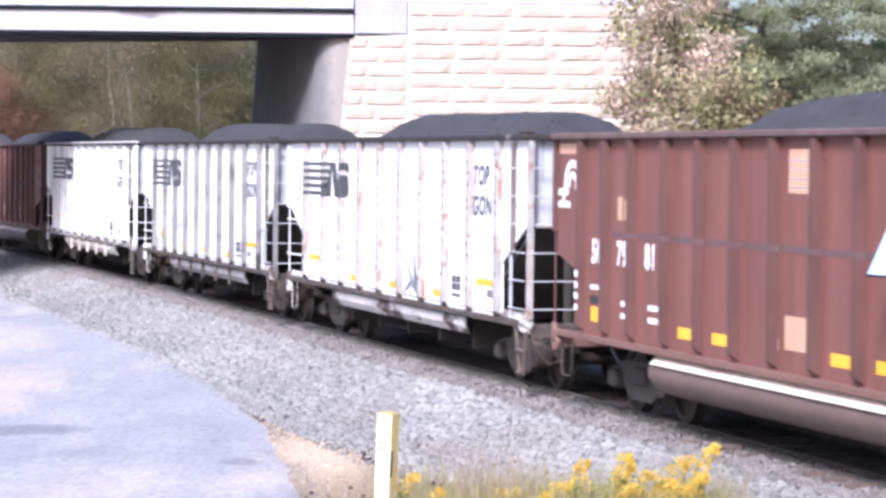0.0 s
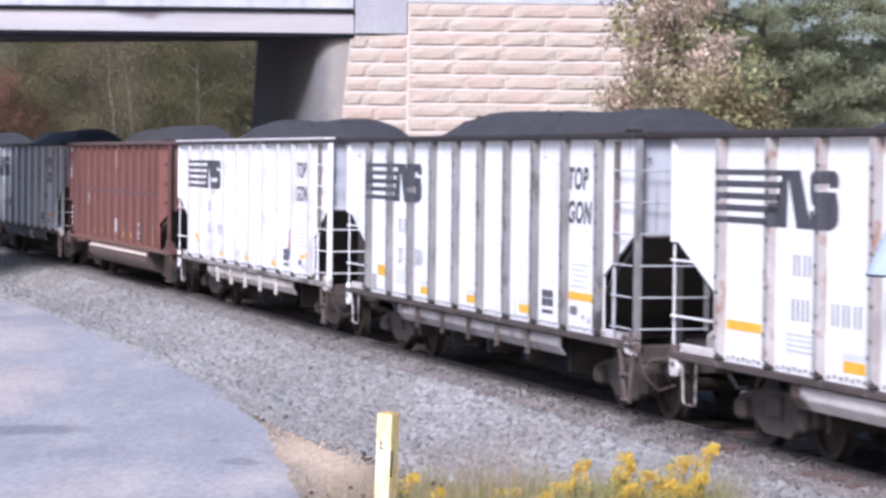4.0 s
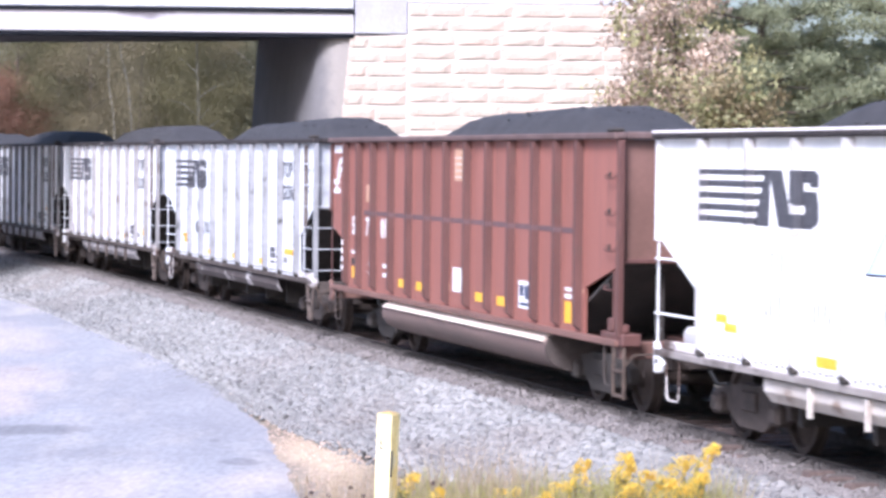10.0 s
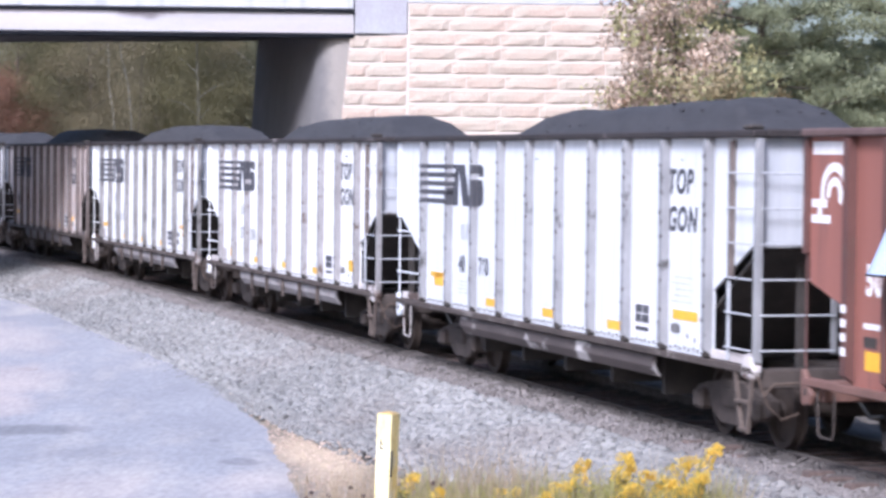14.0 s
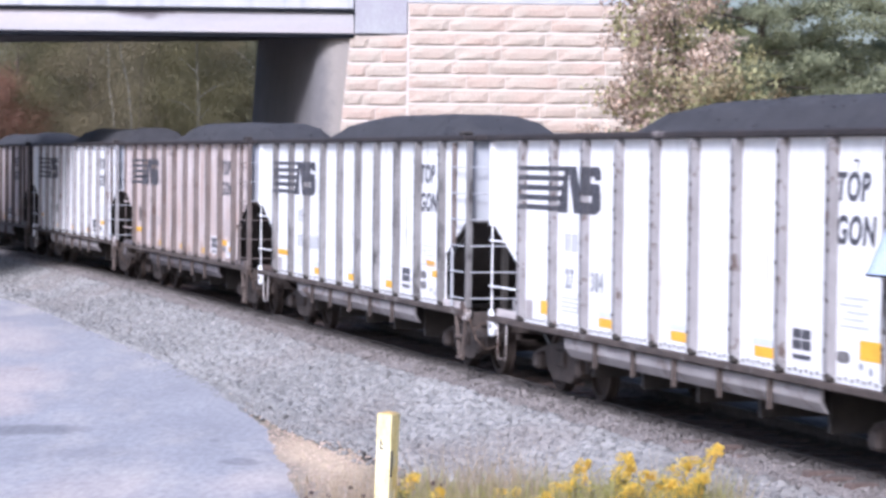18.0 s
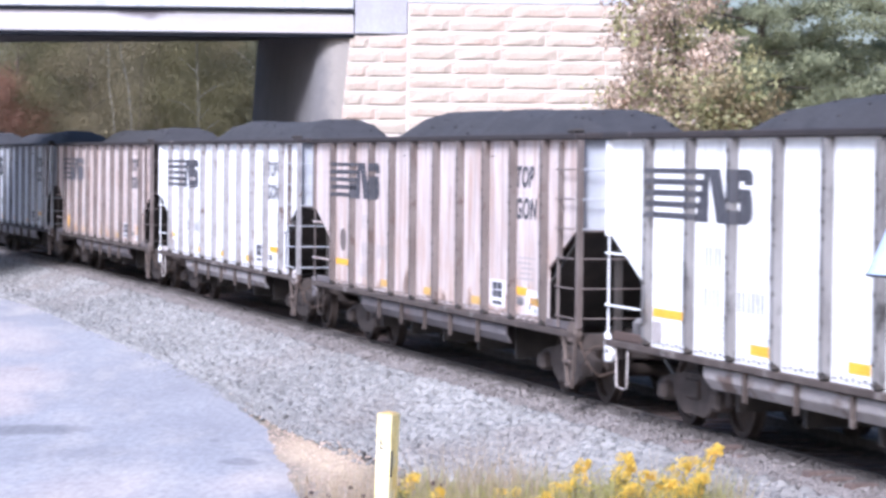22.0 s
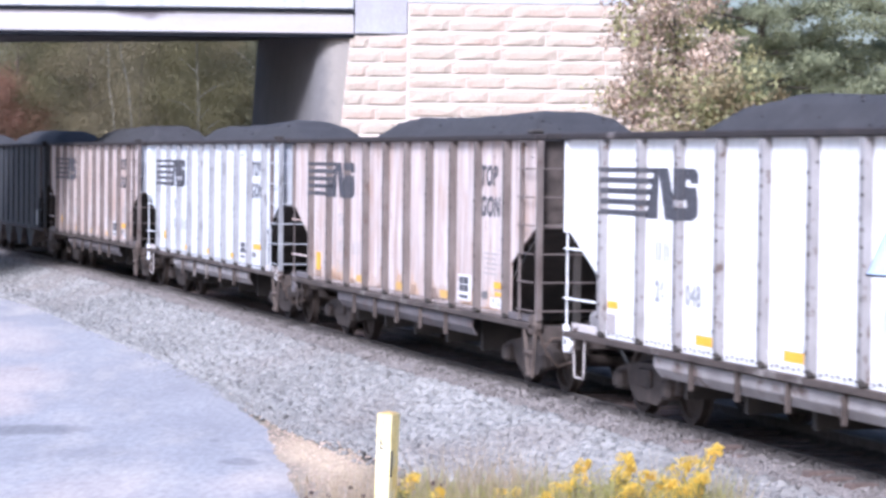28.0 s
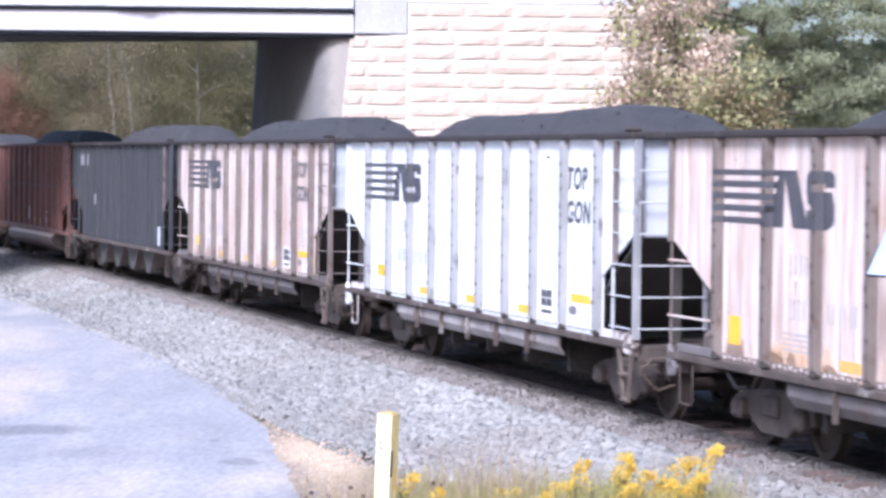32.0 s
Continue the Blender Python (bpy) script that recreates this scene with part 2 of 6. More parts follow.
GROUND = material("dry_grass_and_dirt", (0.19, 0.155, 0.12), (0.34, 0.28, 0.23), 1.2, (1, 0.6, 1), 0.95, 0, 0.5, 9, (0.11, 0.115, 0.055), 0.6, (1, 0.6, 1), 0.58, 0.12, 0.3, grain_stretch=(1, 0.5, 1))
POST_PAINT = material("flaking_yellow_paint", (0.78, 0.6, 0.2), (0.9, 0.8, 0.46), 6, (1, 1, 0.4), 0.6, 0, 0.2, 40, (0.80, 0.74, 0.52), 5, (1, 1, 0.5), 0.56, 0.08)
HOOD = material("pale_blue_enamel", (0.35, 0.42, 0.58), (0.44, 0.51, 0.67), 3, (1, 1, 1), 0.25, 0, 0, 40)
BARK = material("grey_brown_bark", (0.075, 0.060, 0.048), (0.17, 0.14, 0.115), 6, (1, 1, 0.3), 0.95, 0, 0.8, 30)
PALE_BARK = material("pale_birch_bark", (0.2, 0.19, 0.165), (0.32, 0.305, 0.27), 5, (1, 1, 2), 0.9, 0, 0.4, 30, (0.08, 0.07, 0.06), 6, (1, 1, 3), 0.64, 0.06)


def leaf_material(name, low, high, spread=0.4, scale=0.8, hue=0.02):
    m = material(name, low, high, scale, (1, 1, 1), 0.6, 0, 0.0, 30, None, per_island=spread)
    nt = m.node_tree
    b = nt.nodes["Principled BSDF"]
    out = nt.nodes["Material Output"]
    tr = nt.nodes.new("ShaderNodeBsdfTranslucent")
    mix = nt.nodes.new("ShaderNodeMixShader")
    mix.inputs[0].default_value = 0.45
    src = b.inputs["Base Color"].links[0].from_socket
    nt.links.new(src, tr.inputs["Color"])
    nt.links.new(b.outputs[0], mix.inputs[1])
    nt.links.new(tr.outputs[0], mix.inputs[2])
    nt.links.new(mix.outputs[0], out.inputs["Surface"])
    return m


GOLDEN = leaf_material("golden_tan_leaves", (0.27, 0.215, 0.115), (0.44, 0.355, 0.21), 0.3, 0.7)
AUTUMN = leaf_material("turning_leaves", (0.38, 0.275, 0.20), (0.80, 0.655, 0.54), 0.55, 0.9)
OLIVE = leaf_material("olive_leaves", (0.29, 0.295, 0.14), (0.53, 0.48, 0.26), 0.35, 0.7)
NEEDLE = leaf_material("pine_needles", (0.262, 0.285, 0.175), (0.40, 0.42, 0.27), 0.18, 0.7)
WOOD_GREEN = leaf_material("dull_green_leaves", (0.180, 0.166, 0.082), (0.275, 0.243, 0.135), 0.10, 0.35)
WOOD_DARK = leaf_material("dark_green_leaves", (0.098, 0.100, 0.056), (0.168, 0.164, 0.095), 0.10, 0.12)
WOOD_TAN = leaf_material("tan_green_leaves", (0.200, 0.168, 0.096), (0.295, 0.250, 0.152), 0.10, 0.3)
WOOD_RED = leaf_material("red_brown_leaves", (0.25, 0.130, 0.085), (0.345, 0.202, 0.135), 0.12, 0.5)
GOLD = leaf_material("goldenrod_blossom", (0.78, 0.53, 0.06), (0.91, 0.70, 0.15), 0.25, 4)
WEED = leaf_material("weed_leaves", (0.23, 0.23, 0.075), (0.46, 0.42, 0.16), 0.35, 4)
STRAW = leaf_material("dry_straw", (0.28, 0.215, 0.14), (0.48, 0.385, 0.27), 0.35, 4)
SEED = material("dark_seed_heads", (0.035, 0.02, 0.018), (0.075, 0.045, 0.04), 6)


# ---- building helpers ----
class Shape:
    """Collects boxes, prisms and tubes for one mesh."""

    def __init__(self):
        self.v, self.f = [], []

    def raw(self, verts, faces):
        k = len(self.v)
        self.v += [tuple(p) for p in verts]
        self.f += [tuple(i + k for i in face) for face in faces]
        return self

    def box(self, x0, x1, y0, y1, z0, z1):
        v = [(x, y, z) for x in (x0, x1) for y in (y0, y1) for z in (z0, z1)]
        return self.raw(v, [(0, 1, 3, 2), (4, 6, 7, 5), (0, 4, 5, 1), (2, 3, 7, 6), (0, 2, 6, 4), (1, 5, 7, 3)])

    def prism(self, outline, y0, y1):
        """An outline in x and z, drawn out from y0 to y1."""
        n = len(outline)
        v = [(x, y0, z) for x, z in outline] + [(x, y1, z) for x, z in outline]
        f = [tuple(range(n)), tuple(range(2 * n - 1, n - 1, -1))]
        f += [(i, i + n, (i + 1) % n + n, (i + 1) % n) for i in range(n)]
        return self.raw(v, f)

    def tube(self, path, r, n=6, taper=1.0):
        pts = [Vector(p) for p in path]
        rings = []
        for i, p in enumerate(pts):
            d = (pts[min(i + 1, len(pts) - 1)] - pts[max(i - 1, 0)]).normalized()
            a = d.orthogonal().normalized() if i == 0 else (rings[-1][1] - d * rings[-1][1].dot(d)).normalized()
            rings.append((p, a, d.cross(a), r * (1 + (taper - 1) * i / max(1, len(pts) - 1))))
        v = [tuple(p + (a * math.cos(6.28319 * k / n) + b * math.sin(6.28319 * k / n)) * q) for p, a, b, q in rings for k in range(n)]
        f = [(i * n + k, i * n + (k + 1) % n, (i + 1) * n + (k + 1) % n, (i + 1) * n + k) for i in range(len(pts) - 1) for k in range(n)]
        f += [tuple(range(n - 1, -1, -1)), tuple(range((len(pts) - 1) * n, len(pts) * n))]
        return self.raw(v, f)

    def lathe(self, profile, n=20, axis="y"):
        """A profile of (radius, along) turned round an axis."""
        v = []
        for r, a in profile:
            for k in range(n):
                c, s = r * math.cos(6.28319 * k / n), r * math.sin(6.28319 * k / n)
                v.append((c, a, s) if axis == "y" else (c, s, a))
        m = len(profile)
        f = [(i * n + k, i * n + (k + 1) % n, (i + 1) * n + (k + 1) % n, (i + 1) * n + k) for i in range(m - 1) for k in range(n)]
        f += [tuple(range(n - 1, -1, -1)), tuple(range((m - 1) * n, m * n))]
        return self.raw(v, f)

    def mesh(self, name, bevel=0.0, smooth=False, sharp=35):
        me = bpy.data.meshes.new(name)
        me.from_pydata(self.v, [], self.f)
        bm = bmesh.new()
        bm.from_mesh(me)
        bmesh.ops.recalc_face_normals(bm, faces=bm.faces)
        if bevel:
            bmesh.ops.bevel(bm, geom=list(bm.edges), offset=bevel, segments=1, affect="EDGES", clamp_overlap=True)
        bm.to_mesh(me)
        bm.free()
        if smooth:
            me.shade_smooth()
            me.set_sharp_from_angle(angle=radians(sharp))
        return me


MESHES = {}


def piece(name, key, make, mat, parent=None, at=None, label=""):
    """A mesh object under parent; pieces with one key share a mesh, and the material sits on the object."""
    if key not in MESHES:
        me = make()
        me.materials.append(None)
        MESHES[key] = me
    ob = new(name, MESHES[key])
    ob.material_slots[0].link = "OBJECT"
    ob.material_slots[0].material = mat
    if parent:
        ob.parent = parent
    if at is not None:
        ob.matrix_basis = at
    if label:
        ob["label"] = label
    return ob


def solid(name, shape, mat, parent=None, bevel=0.0, smooth=False, label="", at=None):
    me = shape.mesh(name, bevel, smooth) if isinstance(shape, Shape) else shape
    me.materials.append(mat)
    ob = new(name, me)
    if parent:
        ob.parent = parent
    if at is not None:
        ob.matrix_basis = at
    if label:
        ob["label"] = label
    return ob


def holder(name, m=None):
    ob = new(name)
    ob.empty_display_size = 0.3
    if m is not None:
        ob.matrix_basis = m
    return ob


def array_mesh(name, verts, loops, size, smooth=False):
    """A mesh from numpy arrays whose faces all have the same number of corners."""
    me = bpy.data.meshes.new(name)
    verts = np.asarray(verts, np.float32).reshape(-1, 3)
    loops = np.asarray(loops, np.int32).reshape(-1, size)
    me.vertices.add(len(verts))
    me.vertices.foreach_set("co", verts.ravel())
    me.loops.add(loops.size)
    me.loops.foreach_set("vertex_index", loops.ravel())
    me.polygons.add(len(loops))
    me.polygons.foreach_set("loop_start", np.arange(0, loops.size, size, dtype=np.int32))
    me.update(calc_edges=True)
    if smooth:
        me.shade_smooth()
    return me


# ---- the line of the track, by distance along it (0 at a fixed mark, growing towards the camera) ----
GRID = np.arange(-330.0, 90.01, 0.5)
BENT = np.clip(GRID, -45, 42)
HEAD = -1.2823443 - 0.00064822 * BENT + 2.76975e-5 * BENT ** 2 / 2
LINE_X = np.concatenate([[0], np.cumsum((np.cos(HEAD[1:]) + np.cos(HEAD[:-1])) / 4)])
LINE_Y = np.concatenate([[0], np.cumsum((np.sin(HEAD[1:]) + np.sin(HEAD[:-1])) / 4)])
LINE_X += -6.26615 - np.interp(0, GRID, LINE_X)
LINE_Y += 70.32582 - np.interp(0, GRID, LINE_Y)


def on_line(s, side=0.0):
    """The place at s along the centre line, moved sideways by side metres towards the camera's bank."""
    h = np.interp(s, GRID, HEAD)
    return np.interp(s, GRID, LINE_X) + np.sin(h) * side, np.interp(s, GRID, LINE_Y) - np.cos(h) * side


def side_of(x, y):
    """How far a place lies from the centre line, on the camera's side, and how far along it."""
    x, y = np.atleast_1d(np.asarray(x, float)), np.atleast_1d(np.asarray(y, float))
    s = np.zeros_like(x) + (70.3 - y) * 1.04
    for _ in range(4):
        h = np.interp(s, GRID, HEAD)
        px, py = np.interp(s, GRID, LINE_X), np.interp(s, GRID, LINE_Y)
        s = s + (x - px) * np.cos(h) + (y - py) * np.sin(h)
    h = np.interp(s, GRID, HEAD)
    px, py = np.interp(s, GRID, LINE_X), np.interp(s, GRID, LINE_Y)
    return (x - px) * np.sin(h) - (y - py) * np.cos(h), s


def step(a, b, x):
    t = np.clip((x - a) / (b - a), 0, 1)
    return t * t * (3 - 2 * t)


# how fast the train rolls, and how far it has come
CLOCK = np.array([0, 2, 4, 6, 8, 10, 12, 14, 16, 18, 20, 22, 23.5, 25, 25.5, 26.5, 27.5, 29, 30.5, 32])
SPEED = np.array([5.311, 5.298, 5.311, 5.377, 5.45, 5.428, 5.387, 5.433, 5.492, 5.361, 5.383, 5.368, 5.262, 5.171, 5.162, 5.229, 5.24, 5.207, 5.159, 5.122])
TICKS = np.linspace(0, 32, 1281)
RUN = np.interp(TICKS, CLOCK, SPEED)
RUN = np.concatenate([[0], np.cumsum((RUN[1:] + RUN[:-1]) / 2 * (TICKS[1] - TICKS[0]))])


def rolled(t):
    return float(np.interp(t, TICKS, RUN))


# ---- ground, road and ballast ----
def ground_z(x, y):
    side, s = side_of(x, y)
    z = np.full_like(side, -0.545)
    z = np.where((side < 4.6) & (side > -4.6), -0.95 + 0.405 * step(3.9, 4.6, np.abs(side)), z)
    bank = 1 - step(6, 21, np.hypot(x, y))
    z = z + 2.25 * bank
    far = np.hypot(x, y)
    return z + 9 * step(170, 700, far) + 0.018 * np.sin(x * 0.7) * np.sin(y * 0.5) * step(2, 6, side)


def sheet(name, xs, ys, height):
    gx, gy = np.meshgrid(xs, ys)
    gz = height(gx.ravel(), gy.ravel())
    verts = np.stack([gx.ravel(), gy.ravel(), gz], 1)
    n = len(xs)
    i = np.arange(len(xs) - 1)[None, :] + n * np.arange(len(ys) - 1)[:, None]
    loops = np.stack([i, i + 1, i + n + 1, i + n], -1)
    return array_mesh(name, verts, loops, 4, True)


near_x = np.arange(-45, 45.1, 0.6)
near_y = np.arange(-20, 130.1, 0.6)
far_out = np.array([60, 90, 140, 220, 360, 600, 1000, 1800])
xs = np.concatenate([-45 - far_out[::-1] + 30, near_x, 45 + far_out - 30])
ys = np.concatenate([-20 - far_out[::-1] + 30, near_y, 130 + far_out - 30])
tagged(solid("ground", sheet("ground", xs, ys, ground_z), GROUND), "dry grass and bare dirt beside the railway line", "ground", kind="structure")

# asphalt lane: its edge next to the ballast follows a gentle bend
EDGE_Y = np.array([20.0, 24.0, 30.84, 35.02, 39.06, 45.18, 53.5, 60.26, 68.2, 74.16, 100.0, 150.0])
EDGE_X = np.array([-0.2, -0.7, -1.57, -2.05, -2.53, -3.60, -5.38, -7.32, -9.71, -12.11, -21.5, -40.0])
lane_y = np.arange(20, 150.1, 0.25)
lane_edge = np.interp(lane_y, EDGE_Y, EDGE_X)
lane_edge += np.array([0.10 * noise.noise((0, y * 0.6, 3)) + 0.06 * noise.noise((0, y * 2.3, 8)) + 0.05 * noise.noise((0, y * 4.1, 5)) for y in lane_y])
cols = np.linspace(0, 1, 24) ** 1.5
rx = lane_edge[:, None] - cols[None, :] * 17
ry = np.repeat(lane_y[:, None], 24, 1)
rz = -0.50 - 0.035 * (1 - step(0, 0.25, cols[None, :] * 17)) + 0 * rx
top = np.stack([rx, ry, rz], -1).reshape(-1, 3)
k = np.arange(23)[None, :] + 24 * np.arange(len(lane_y) - 1)[:, None]
tagged(solid("road", array_mesh("road", top, np.stack([k, k + 24, k + 25, k + 1], -1), 4, True), ROAD),
       "sun-bleached grey asphalt lane with tyre stains", "road", kind="structure")


def stain_or_light(mat, x, y, rx, ry, turn, colour, strength, soft=0.85, rz=50):
    """A soft-edged elliptical patch on a material: a stain, or painted light."""
    nt = mat.node_tree
    n, l = nt.nodes, nt.links
    sock = n["Principled BSDF"].inputs["Base Color"].links[0].from_node.inputs[6]
    src = sock.links[0].from_socket
    tc = n.new("ShaderNodeTexCoord")
    mp = n.new("ShaderNodeMapping")
    mp.vector_type = "TEXTURE"
    mp.inputs["Location"].default_value = (x, y, 0 if rz == 50 else 7.50)
    mp.inputs["Rotation"].default_value = (0, 0, turn)
    mp.inputs["Scale"].default_value = (rx, ry, rz)
    wob = n.new("ShaderNodeTexNoise")
    wob.inputs["Scale"].default_value = 2.4
    wob.inputs["Detail"].default_value = 4
    squash = n.new("ShaderNodeMapping")
    squash.inputs["Scale"].default_value = (1, 0.25, 1)
    l.new(tc.outputs["Object"], squash.inputs["Vector"])
    l.new(squash.outputs[0], wob.inputs["Vector"])
    ln = n.new("ShaderNodeVectorMath")
    ln.operation = "LENGTH"
    l.new(tc.outputs["Object"], mp.inputs["Vector"])
    l.new(mp.outputs[0], ln.inputs[0])
    ad = n.new("ShaderNodeMath")
    l.new(ln.outputs["Value"], ad.inputs[0])
    l.new(wob.outputs[0], ad.inputs[1])
    mr = n.new("ShaderNodeMapRange")
    mr.interpolation_type = "SMOOTHSTEP"
    mr.inputs["From Min"].default_value, mr.inputs["From Max"].default_value = 1.3 - soft / 2, 1.3 + soft / 2
    mr.inputs["To Min"].default_value, mr.inputs["To Max"].default_value = strength, 0.0
    l.new(ad.outputs[0], mr.inputs["Value"])
    mx = n.new("ShaderNodeMix")
    mx.data_type = "RGBA"
    l.new(mr.outputs[0], mx.inputs[0])
    l.new(src, mx.inputs[6])
    mx.inputs[7].default_value = (*colour, 1)
    l.new(mx.outputs[2], sock)


DARK_SPOT = (0.12, 0.12, 0.135)
for x, y, a, b, t, q, f in ((-5.80, 38.25, 0.95, 0.85, 0.8, 0.6, 0.5),
                            (-4.60, 35.30, 0.9, 0.7, 0.642, 0.22, 0.8),
                            (-2.54, 34.45, 0.34, 0.56, 0.099, 0.5, 0.4),
                            (-7.49, 49.01, 0.25, 0.48, 0.143, 0.5, 0.4),
                            (-3.08, 37.03, 0.12, 0.28, 0.107, 0.35, 0.5),
                            (-3.36, 43.6, 0.5, 0.14, -1.189, 0.15, 0.5)):
    stain_or_light(ROAD, x, y, a, b, t, DARK_SPOT, q, f)
for x, y, a, b, t, q in ((-7.4, 46.0, 1.0, 5.0, 0.05, 0.5), (-9.5, 58.0, 1.4, 6.0, 0.25, 0.35), (-6.8, 42.0, 0.7, 2.0, 0.1, 0.4), (-6.0, 32.0, 0.9, 1.5, 0.2, 0.2), (-4.2, 31.5, 0.9, 1.6, 0.1, 0.25), (-2.3, 32.3, 0.7, 1.4, 0.0, 0.3)):
    stain_or_light(ROAD, x, y, a, b, t, (0.50, 0.415, 0.38), q)

# bare tan dirt between lane and weeds
for x, y, a, b, t, q in ((-1.55, 36.3, 0.75, 3.8, 0.1, 0.9), (-0.7, 33.0, 1.0, 2.0, 0.1, 0.25), (-1.9, 40.0, 0.5, 2.5, 0.1, 0.7), (0.3, 35.0, 0.9, 2.2, 0.0, 0.35)):
    stain_or_light(GROUND, x, y, a, b, t, (0.52, 0.405, 0.285), q)


def ballast_z(side):
    a = np.abs(side)
    return np.interp(a, [0, 0.62, 0.70, 0.81, 0.86, 1.40, 2.0, 3.3, 4.0, 4.6], [-0.20, -0.19, -0.19, -0.06, -0.025, -0.070, -0.20, -0.50, -0.545, -0.66])


bs = np.arange(-110, 50.1, 0.16)
bl = np.arange(-4.6, 4.61, 0.16)
gs, gl = np.meshgrid(bs, bl)
bx, by = on_line(gs.ravel(), gl.ravel())
rng = np.random.default_rng(3)
bz = ballast_z(gl.ravel()) + rng.normal(0, 0.016, bx.size)
nb = len(bs)
k = np.arange(nb - 1)[None, :] + nb * np.arange(len(bl) - 1)[:, None]
ballast = solid("ballast_bed", array_mesh("ballast_bed", np.stack([bx, by, bz], 1), np.stack([k, k + 1, k + nb + 1, k + nb], -1), 4), BALLAST_BED)
ballast.data.materials.append(COAL_AND_SHADE)
ballast.data.materials.append(DUST_STONE)
ballast.data.materials.append(DARK_BALLAST)
# bed between and beyond the rails is darkened: painted shade under the train
mid_l = np.repeat((bl[:-1] + bl[1:]) / 2, nb - 1)
ballast.data.polygons.foreach_set("material_index", np.where(mid_l < 0.78, 1, np.where(mid_l < 1.28 + 0.1 * np.sin(np.tile(bs[:-1], len(bl) - 1) * 2.3), 3, np.where(mid_l < 1.85 + 0.12 * np.sin(np.tile(bs[:-1], len(bl) - 1) * 1.7), 2, 0))).astype(np.int32))
tagged(ballast, "grey crushed stone ballast sloping down from the track", "ballast", kind="structure")

STONE_V = np.array([(-1, -1, -.6), (1, -1, -.6), (1, 1, -.6), (-1, 1, -.6), (-.7, -.6, .7), (.6, -.8, .6), (.8, .6, .8), (-.6, .7, .6)])
STONE_F = np.array([(0, 3, 2, 1), (4, 5, 6, 7), (0, 1, 5, 4), (1, 2, 6, 5), (2, 3, 7, 6), (3, 0, 4, 7)])


def stones(name, count, s0, s1, l0, l1, r0, r1, mat, seed, label):
    g = np.random.default_rng(seed)
    s = s1 - (s1 - s0) * g.random(count) ** 1.35
    l = l0 + (l1 - l0) * g.random(count)
    x, y = on_line(s, l)
    r = r0 + (r1 - r0) * g.random(count) ** 2
    z = np.maximum(ballast_z(l), -0.535) + r * 0.25
    v = STONE_V[None] * (1 + g.normal(0, 0.22, (count, 8, 3))) * (r[:, None, None] * np.array([1, 0.85, 0.7]))
    a, b = g.random(count) * 6.28, g.normal(0, 0.32, count)
    ca, sa, cb, sb = np.cos(a), np.sin(a), np.cos(b), np.sin(b)
    vx, vz = v[..., 0] * cb[:, None] - v[..., 2] * sb[:, None], v[..., 0] * sb[:, None] + v[..., 2] * cb[:, None]
    wx, wy = vx * ca[:, None] - v[..., 1] * sa[:, None], vx * sa[:, None] + v[..., 1] * ca[:, None]
    verts = np.stack([wx + x[:, None], wy + y[:, None], vz + z[:, None]], -1)
    loops = STONE_F[None] + 8 * np.arange(count)[:, None, None]
    ob = solid(name, array_mesh(name, verts, loops, 4), mat, ballast)
    ob["kind"] = "stuff"
    ob["label"] = label
    return ob


stones("loose_stones", 52000, -30, 46, 1.80, 4.35, 0.024, 0.100, STONE, 11, "loose grey limestone ballast")
stones("dusty_stones", 8000, -25, 46, 0.82, 1.42, 0.012, 0.032, DARK_BALLAST, 18, "dark brown ballast beside the rail")
stones("fouled_stones", 12000, -25, 46, 1.18, 2.02, 0.014, 0.038, DUST_STONE, 12, "brown dust-covered ballast")
stones("scattered_stones", 2200, 0, 44, 4.05, 4.95, 0.016, 0.045, STONE, 13, "scattered grey stones")
stones("dark_stones", 420, 0, 44, 2.2, 4.6, 0.022, 0.060, COAL_AND_SHADE, 14, "single dark stones in the ballast")
stones("edge_stones", 4200, -10, 44, 4.0, 4.55, 0.016, 0.050, STONE, 16, "grey stones spilled at the foot of the ballast")
stones("spill_stones", 2400, 16, 33, 4.3, 4.85, 0.016, 0.045, STONE, 17, "grey stones spilled over the lane edge")
stones("tan_grit", 5200, 24, 44, 4.2, 6.2, 0.006, 0.020, DIRT_GRIT, 15, "fine tan grit on the bare dirt")

# rails and sleepers
RAIL_OUT = [(-0.07, -0.18), (0.07, -0.18), (0.07, -0.165), (0.012, -0.14), (0.012, -0.05), (0.036, -0.035), (0.036, -0.012), (-0.036, -0.012), (-0.036, -0.035), (-0.012, -0.05), (-0.012, -0.14), (-0.07, -0.165)]
for side in (0.755, -0.755):
    st = np.arange(-300, 56.1, 2.0)
    sh, head = Shape(), Shape()
    for target, outline in ((sh, RAIL_OUT), (head, [(-0.034, -0.014), (0.034, -0.014), (0.034, -0.004), (0.026, 0.0), (-0.026, 0.0), (-0.034, -0.004)])):
        n = len(outline)
        for q in st:
            for o, z in outline:
                x, y = on_line(q, side + o)
                target.v.append((float(x), float(y), z))
        target.f += [(i * n + j, i * n + (j + 1) % n, (i + 1) * n + (j + 1) % n, (i + 1) * n + j) for i in range(len(st) - 1) for j in range(n)]
        target.f += [tuple(range(n)), tuple(range((len(st) - 1) * n, len(st) * n))]
    r = tagged(solid("rail", sh, RAIL), "rusty steel running rail on wooden sleepers", "rail", "rails of the track", "structure")
    solid("running_surface", head, RAILHEAD, r, label="dull dusty rail head")

# ---- road bridge over the track ----
NEAR, FAR = 77.0, 87.5


bridge = tagged(holder("road_bridge", pose(-2.6, 77, 7.0)), "concrete road bridge with a pale fascia beam", "bridge")
INV = Matrix.Translation((2.6, -77, -7.0))


def of_bridge(name, shape, mat, bevel=0.0, label=""):
    return solid(name, shape, mat, bridge, bevel, label=label, at=INV)


